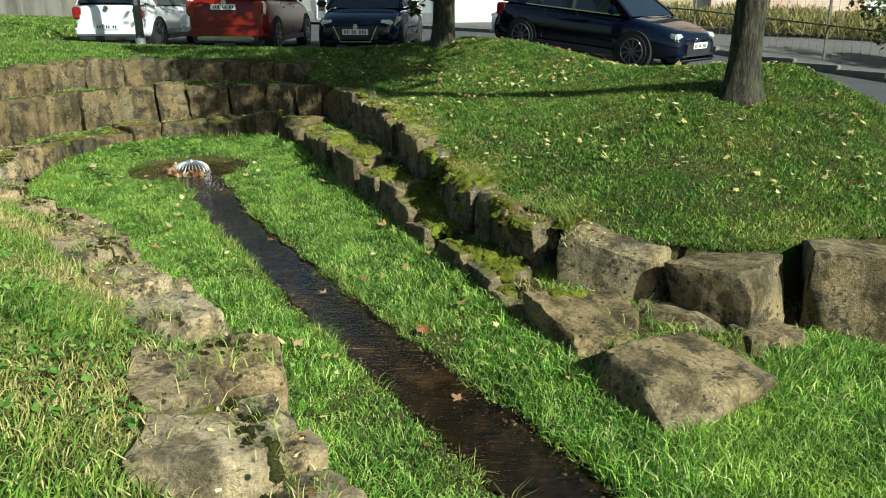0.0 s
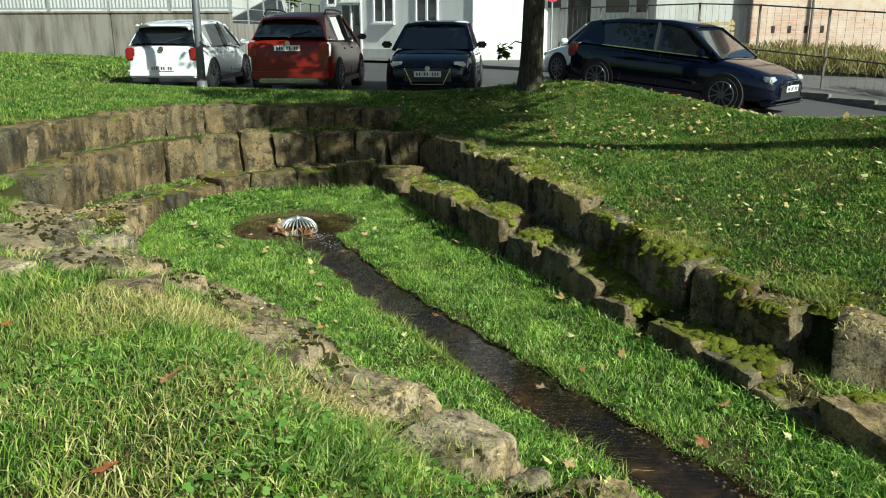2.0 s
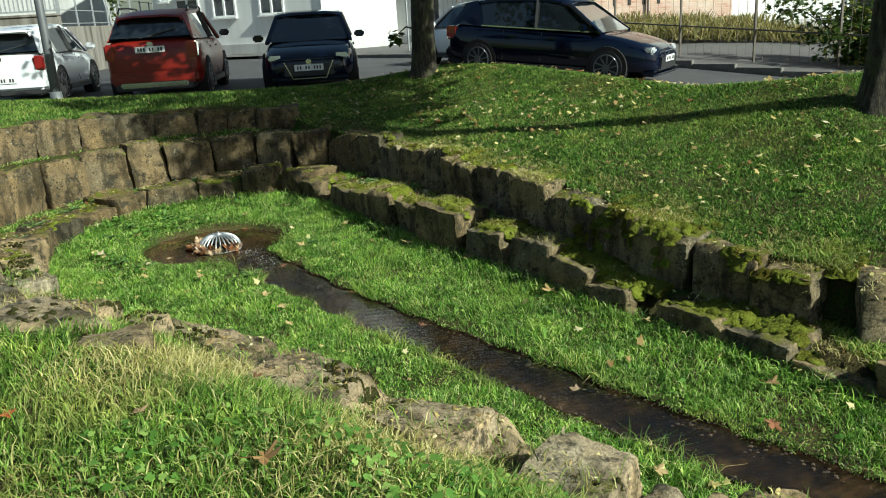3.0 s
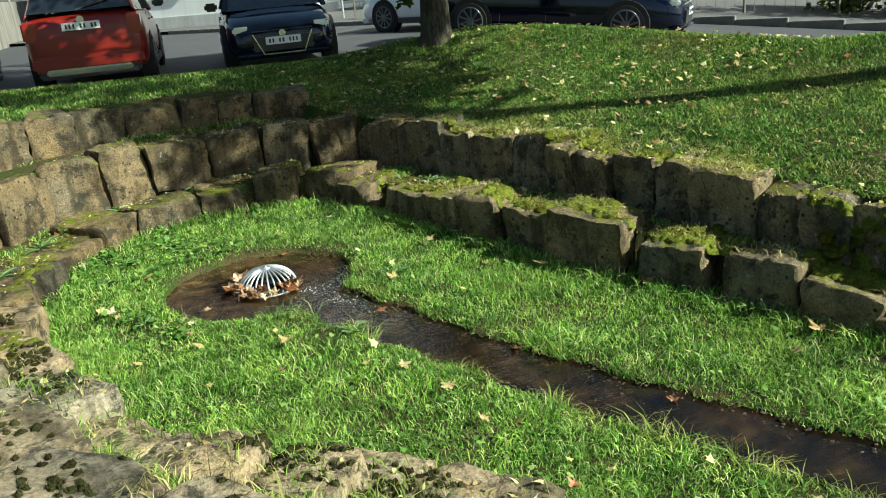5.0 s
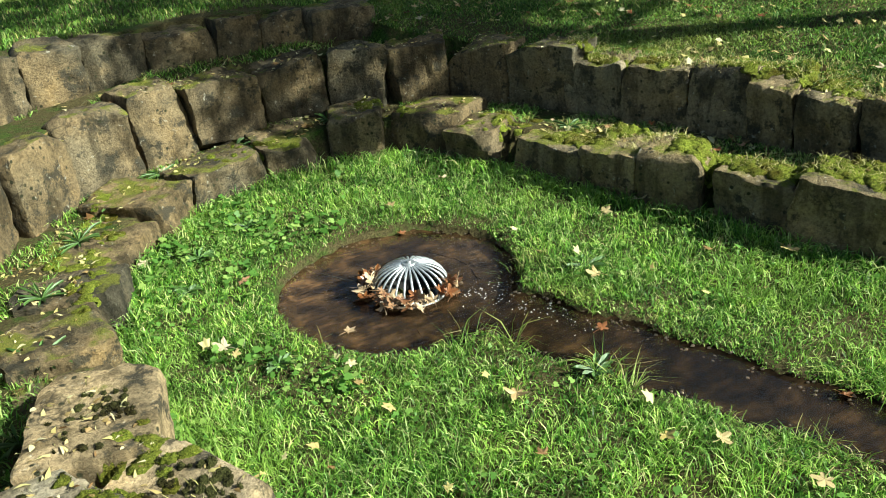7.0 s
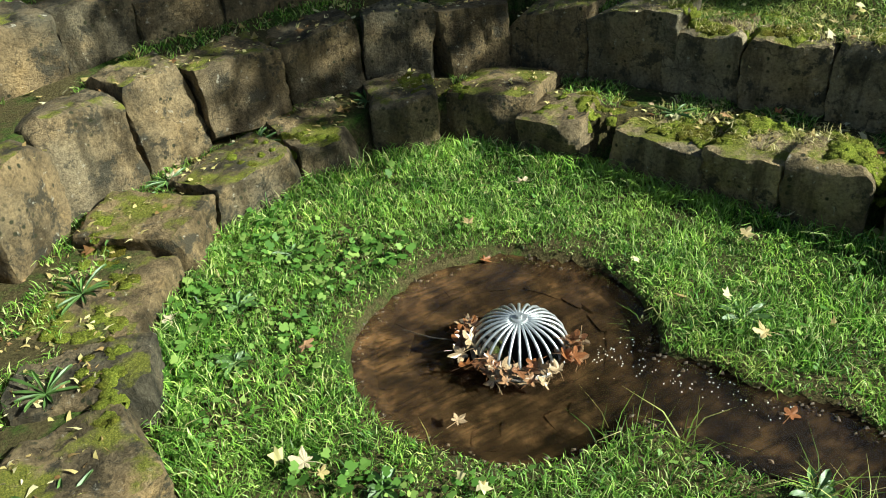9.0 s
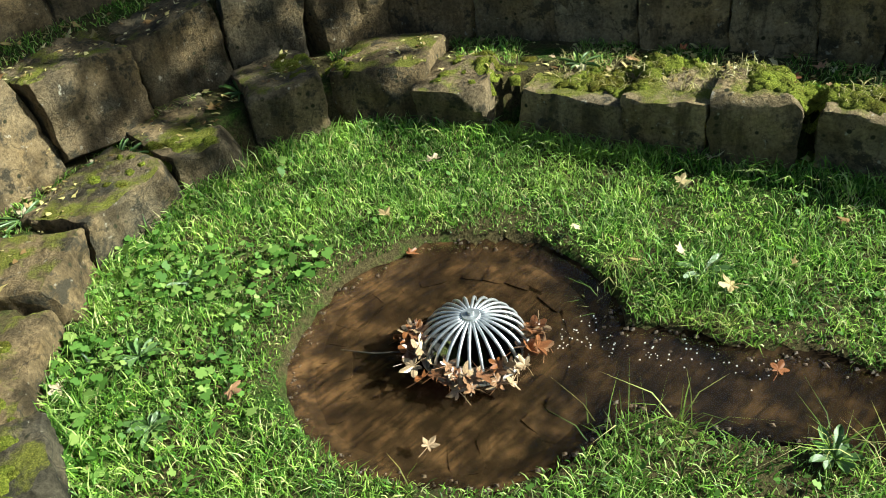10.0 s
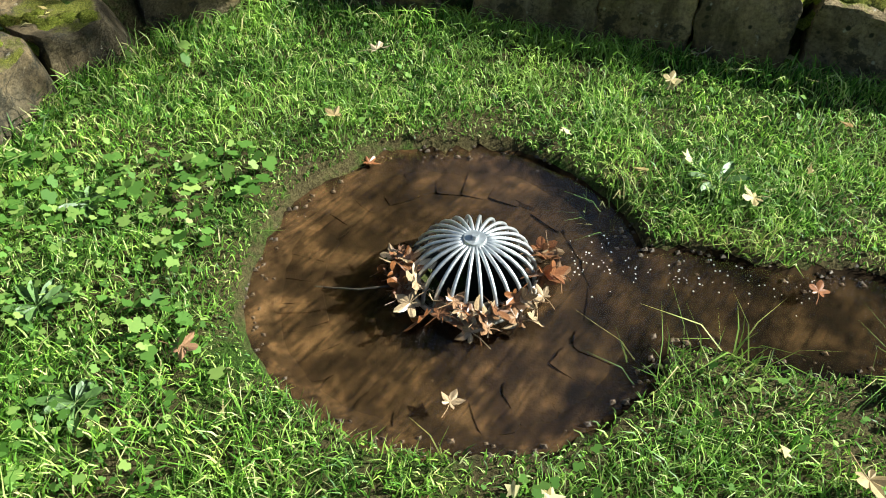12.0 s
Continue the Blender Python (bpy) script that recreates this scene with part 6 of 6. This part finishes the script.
lay(16, -4.7, 1.0, 4.0, 12.1, on_floor, 0.06)
on_bank = lambda a, b: ~inside(a, b, FLOOR_POLY) & (a < -0.3 * b)
lay(12, -4.5, -1.0, 2.2, 6.5, on_bank, 0.075)
on_ledge = lambda a, b: inside(a, b, ROW2_POLY) & ~inside(a, b, FLOOR_POLY) & (distance(a, b, ROW1) > 0.36)
lay(32, -4.8, 0.3, 9.0, 12.9, on_ledge, 0.03, (0.05, 0.10), label="brown withered leaf lying on the stone ledge", group="leaves on the ledges")
for px_, py_, s in ((-4.41, 10.15, 0.14), (-3.33, 9.02, 0.15), (-1.36, 9.25, 0.16), (-2.48, 11.43, 0.15), (-2.63, 7.93, 0.13), (-0.53, 7.37, 0.16), (-2.74, 4.14, 0.15), (-2.97, 11.25, 0.11), (-1.87, 10.27, 0.11)):
    drop_leaf(px_, py_, s, 0.065, 12)
WET_MESHES = []
for i in range(8):
    me = LEAF_MESHES[i % 7].copy()
    me.materials.clear()
    tone = plain("wet_leaf", [(0.14, 0.06, 0.025), (0.22, 0.12, 0.06), (0.20, 0.075, 0.025), (0.30, 0.21, 0.12)][i % 4], 0.35, vary=0.5, scale=25)
    me.materials.append(tone)
    WET_MESHES.append(me)
for i in range(70):
    a = rng.uniform(2.0, 4.9) if i < 54 else rng.uniform(5.0, 5.7)
    r = rng.uniform(0.215, 0.31)
    ob = drop_leaf(DRAIN[0] + r * math.cos(a), DRAIN[1] + r * math.sin(a), rng.uniform(0.09, 0.15), tilt=55, z=0.09 + rng.uniform(0, 0.06) * (0.32 - r) / 0.1, label="wet brown leaf caught at the drain grate", group="leaves at the grate")
    ob.data = WET_MESHES[int(rng.integers(0, 8))]


for px_, py_ in ((-2.05, 8.3), (-1.6, 7.3), (-0.9, 5.9), (-2.6, 9.35), (0.1, 4.2), (-3.75, 10.1), (-3.0, 11.05)):
    ob = drop_leaf(px_, py_, 0.10, tilt=8, z=float(water_level(px_, py_)) + 0.006, label="wet brown leaf floating on the water", group="leaves on the water")
    ob.data = WET_MESHES[int(rng.integers(0, 8))]


def rosette(px_, py_, size, label, category="plant", name="weed_plant", blade=1.0):
    """A low plant: long leaves rising and bending out from one crown."""
    root = tagged(new(name), label, category)
    root.location = (px_, py_, float(ground_level(px_, py_)) + 0.01)
    for k in range(11):
        a = 2 * math.pi * k / 11 + rng.uniform(-0.25, 0.25)
        l_, up = size * rng.uniform(0.65, 1.2), rng.uniform(0.2, 0.8)
        bm = bmesh.new()
        rows = []
        for t, w in ((0, 0.12), (0.3, 0.5), (0.65, 0.85), (0.88, 0.55), (1.0, 0.05)):
            rad_, z = l_ * t, l_ * (up * t - 0.55 * up * t * t + 0.03)
            c = Vector((rad_ * math.cos(a), rad_ * math.sin(a), z))
            sd = Vector((-math.sin(a), math.cos(a), 0)) * (w * size * 0.13 * blade)
            rows.append([bm.verts.new(c - sd + Vector((0, 0, 0.012))), bm.verts.new(c), bm.verts.new(c + sd + Vector((0, 0, 0.012)))])
        for p, q in zip(rows, rows[1:]):
            bm.faces.new((p[0], p[1], q[1], q[0]))
            bm.faces.new((p[1], p[2], q[2], q[1]))
        part("leaf", bm, MAT_DOCK, root)


for px_, py_, s in ((-5.25, 10.2, 0.16), (-5.2, 10.9, 0.14), (-4.95, 11.55, 0.15), (-4.55, 12.2, 0.17), (-4.3, 12.45, 0.13), (-3.7, 12.6, 0.16), (-5.35, 9.6, 0.13), (-2.9, 12.62, 0.12), (-2.05, 12.25, 0.13), (-1.5, 11.2, 0.12), (-4.7, 12.0, 0.12)):
    rosette(px_, py_, s, "green rosette weed growing on the stone ledge", blade=0.55)
for px_, py_, s in ((-2.33, 9.85, 0.12), (-2.9, 9.0, 0.10), (-4.2, 9.9, 0.09), (-4.45, 10.9, 0.10), (-4.3, 11.3, 0.10), (-3.9, 11.6, 0.09)):
    rosette(px_, py_, s, "broad-leaved dock plant standing in the basin grass", blade=1.5)
tufts = [(-2.62, 10.12), (-2.5, 10.0), (-2.4, 9.85), (-3.3, 9.58), (-3.12, 9.45), (0.2, 6.9), (0.6, 5.9), (-0.2, 7.9), (1.35, 5.0), (-0.9, 9.4), (1.8, 5.0), (0.3, 6.4), (1.1, 4.75), (-5.0, 6.6), (-4.7, 6.3), (-5.3, 7.2), (-4.3, 6.95)]
x = np.concatenate([rng.normal(c[0], 0.06, 34) for c in tufts])
y = np.concatenate([rng.normal(c[1], 0.06, 34) for c in tufts])
blades("grass_tufts", x, y, 0.15, 0.0055, 1.25, MAT_BANK, "tufts of long pale grass at the water and between stones")
stick = tagged(link_mesh("twig", tube(bmesh.new(), [(0, 0, 0), (0.12, 0.03, 0.02), (0.26, 0.02, 0.03)], 0.005, 5, 0.002), MAT_BARK), "thin dry twig caught at the drain grate", "twig")
stick.matrix_world = pose(-3.5, 10.52, 0.11, 0, 0, 130)


# ---- moss, dry grass and litter lying on the stones ----
def stone_tree(obs):
    vs, fs = [], []
    for ob in obs:
        m, base = ob.matrix_world, len(vs)
        vs += [m @ v.co for v in ob.data.vertices]
        fs += [[base + i for i in p.vertices] for p in ob.data.polygons]
    return bvhtree.BVHTree.FromPolygons(vs, fs)


ROW_TREE = stone_tree([ob for root in (low_right, middle_right, low_left, low_far, middle_far) for ob in root.children] + [ob for ob in bpy.data.objects if ob.name.startswith(("stone_slab", "boulder", "sandstone_block"))])


def top_of(x, y):
    """Height of the stone or the ground under a point."""
    g = ground_level(x, y)
    out = np.array(g, float)
    for i in range(len(x)):
        hit = ROW_TREE.ray_cast(Vector((x[i], y[i], 3.0)), Vector((0, 0, -1)))[0]
        if hit is not None and hit.z > out[i]:
            out[i] = hit.z
    return out


def beside(line, count, inner, outer):
    """Random points along a row, from inner to outer metres behind its face."""
    pts = np.array(along(line, 0.02))
    p = pts[rng.integers(0, len(pts), count)]
    o = rng.uniform(inner, outer, count)
    return p[:, 0] - np.sin(p[:, 2]) * o, p[:, 1] + np.cos(p[:, 2]) * o


def moss(x, y, radius, rise, label, mat=MAT_MOSS_CUSHION):
    """Lumpy cushions that follow the stone and droop over its edge."""
    n = len(x)
    r = radius * rng.uniform(0.45, 1.5, n)
    h = rise * rng.uniform(0.5, 1.4, n)
    z0 = top_of(x, y)
    rings = [(0.0, 1.0)] + [(q, t) for q, t in ((0.35, 0.95), (0.7, 0.7), (0.95, 0.1), (1.08, -0.5)) for _ in range(9)]
    ang = np.array([0.0] + [2 * np.pi * (k + 0.5 * (j % 2)) / 9 for j in range(4) for k in range(9)])
    q, t = np.array(rings).T
    wob = 1 + 0.35 * rng.uniform(-1, 1, (n, len(q)))
    px = x[:, None] + r[:, None] * q * wob * np.cos(ang)
    py = y[:, None] + r[:, None] * q * wob * np.sin(ang)
    top = top_of(px.ravel(), py.ravel()).reshape(px.shape)
    top = np.clip(top, z0[:, None] - 0.03, z0[:, None] + 0.02)
    pz = top + h[:, None] * t * (1 + 0.3 * rng.uniform(-1, 1, px.shape))
    faces = []
    for i in range(n):
        o = i * len(q)
        for k in range(9):
            k2 = (k + 1) % 9
            faces.append((o, o + 1 + k, o + 1 + k2))
            for j in range(3):
                a, b = o + 1 + 9 * j, o + 10 + 9 * j
                faces.append((a + k, b + k, b + k2, a + k2))
    me = bpy.data.meshes.new("moss")
    me.from_pydata(np.stack([px, py, pz], -1).reshape(-1, 3).tolist(), [], faces)
    me.polygons.foreach_set("use_smooth", [True] * len(me.polygons))
    me.materials.append(mat)
    tagged(new("moss", me), label, "moss", kind="stuff")
    # tips that fray the cushions
    k = rng.integers(0, n, n * 30)
    u, a = np.sqrt(rng.random(len(k))), rng.uniform(0, 2 * np.pi, len(k))
    bx, by = x[k] + r[k] * u * np.cos(a), y[k] + r[k] * u * np.sin(a)
    bz = np.clip(top_of(bx, by), z0[k] - 0.03, z0[k] + 0.02) + h[k] * (1 - u ** 3) * 0.9 - 0.004
    blades("moss_tips", bx, by, 0.012, 0.005, 1.0, mat, label, foot=bz)


x, y = beside(ROW1[18:], 1700, 0.09, 0.40)
ok = patch(x, y, 5, 61) > 0.47
moss(x[ok], y[ok], 0.042, 0.016, "thick yellow-green moss cushions on the low wall")
x, y = beside(ROW2[9:16], 1500, 0.08, 0.38)
ok = patch(x, y, 6, 62) > 0.47
moss(x[ok], y[ok], 0.042, 0.014, "moss mat hanging over the lawn's stone edge")
x, y = beside(ROW1[10:19], 420, 0.05, 0.5)
ok = patch(x, y, 5, 63) > 0.56
moss(x[ok], y[ok], 0.035, 0.01, "green moss on the curved wall's tops")
x, y = beside(ROW1[2:11], 1100, 0.05, 0.42)
ok = patch(x, y, 5, 64) > 0.62
moss(x[ok], y[ok], 0.018, 0.013, "dark olive moss on the bank's low stones", MAT_DARK_MOSS)
x = np.concatenate([q[0] + rng.normal(0, q[3] * 0.21, 38) for q in BANK_SLABS])
y = np.concatenate([q[1] + rng.normal(0, q[3] * 0.21, 38) for q in BANK_SLABS])
ok = patch(x, y, 4, 68) > 0.45
moss(x[ok], y[ok], 0.014, 0.013, "small dark moss cushions on the bank's slabs", MAT_DARK_MOSS)

# dry grass and straw
x, y = beside(ROW2[9:16], 5200, 0.05, 0.5)
x2, y2 = beside(ROW1[18:], 5200, 0.1, 0.62)
x3, y3 = beside(ROW1[2:11], 3800, 0.12, 0.95)
x, y = np.concatenate([x, x2, x3]), np.concatenate([y, y2, y3])
ok = (patch(x, y, 6, 65) > 0.46) & ~inside(x, y, FLOOR_POLY)
x, y = x[ok], y[ok]
blades("dry_grass", x, y, 0.055, 0.005, 1.5, MAT_STRAW, "dry straw-coloured grass creeping over the stones", foot=top_of(x, y) - 0.006)
x, y = scatter(-5.4, 0.3, 1.2, 6.6, 3000)
ok = (rng.random(len(x)) < 1.0 - 1.35 * patch(x, y, 2.6, 4)) & ~inside(x, y, FLOOR_POLY) & (distance(x, y, ROW1) < 2.6) & (distance(x, y, ROW1) > 0.4) & ~covered(x, y)
x, y = x[ok], y[ok]
blades("dry_grass", x, y, 0.085, 0.006, 1.1, MAT_STRAW, "yellowed dry grass patches on the bank", foot=top_of(x, y) - 0.006)
x, y = beside(ROW1[2:11], 2600, 0.02, 0.5)
ok = patch(x, y, 8, 66) > 0.5
x, y = x[ok], y[ok]
blades("rough_grass", x, y, 0.085, 0.006, 1.1, MAT_BANK, "green grass growing over the bank's low stones", foot=top_of(x, y) - 0.01)

# turf creeping over the back of the lawn's stone edge
x, y = beside(ROW2[9:16], 9000, 0.2, 0.62)
ok = rng.random(len(x)) < 0.35 + 0.8 * patch(x, y, 5, 71)
x, y = x[ok], y[ok]
blades("rough_grass", x, y, 0.05, 0.008, 1.2, MAT_LAWN, "short turf creeping over the stone edge", foot=top_of(x, y) - 0.008)

# lawn over the buried backs of the end blocks
x, y = scatter(0.8, 5.6, 4.6, 6.4, 3600)
g = ground_level(x, y)
ok = covered(x, y, -0.05) & (g > 0.5)
x, y, g = x[ok], y[ok], g[ok]
ok = top_of(x, y) < g + 0.004
blades("lawn_grass", x[ok], y[ok], 0.05, 0.009, 1.1, MAT_LAWN, "short lawn closing over the end blocks")

# small broken leaves and twigs on the ledges
x, y = beside(ROW1[18:], 1500, 0.15, 0.75)
x2, y2 = beside(ROW1[10:19], 1100, 0.15, 0.75)
x3, y3 = beside(ROW2[5:16], 700, 0.0, 0.5)
x4, y4 = beside(ROW1[2:11], 700, 0.0, 0.6)
x, y = np.concatenate([x, x2, x3, x4]), np.concatenate([y, y2, y3, y4])
ok = (rng.random(len(x)) < 0.25 + 0.9 * patch(x, y, 5, 67)) & ~inside(x, y, FLOOR_POLY)
x, y = x[ok], y[ok]
blades("leaf_litter", x, y, 0.014, 0.022, 2.6, MAT_LITTER, "brown broken leaf litter on the stone ledges", foot=top_of(x, y) + 0.003)
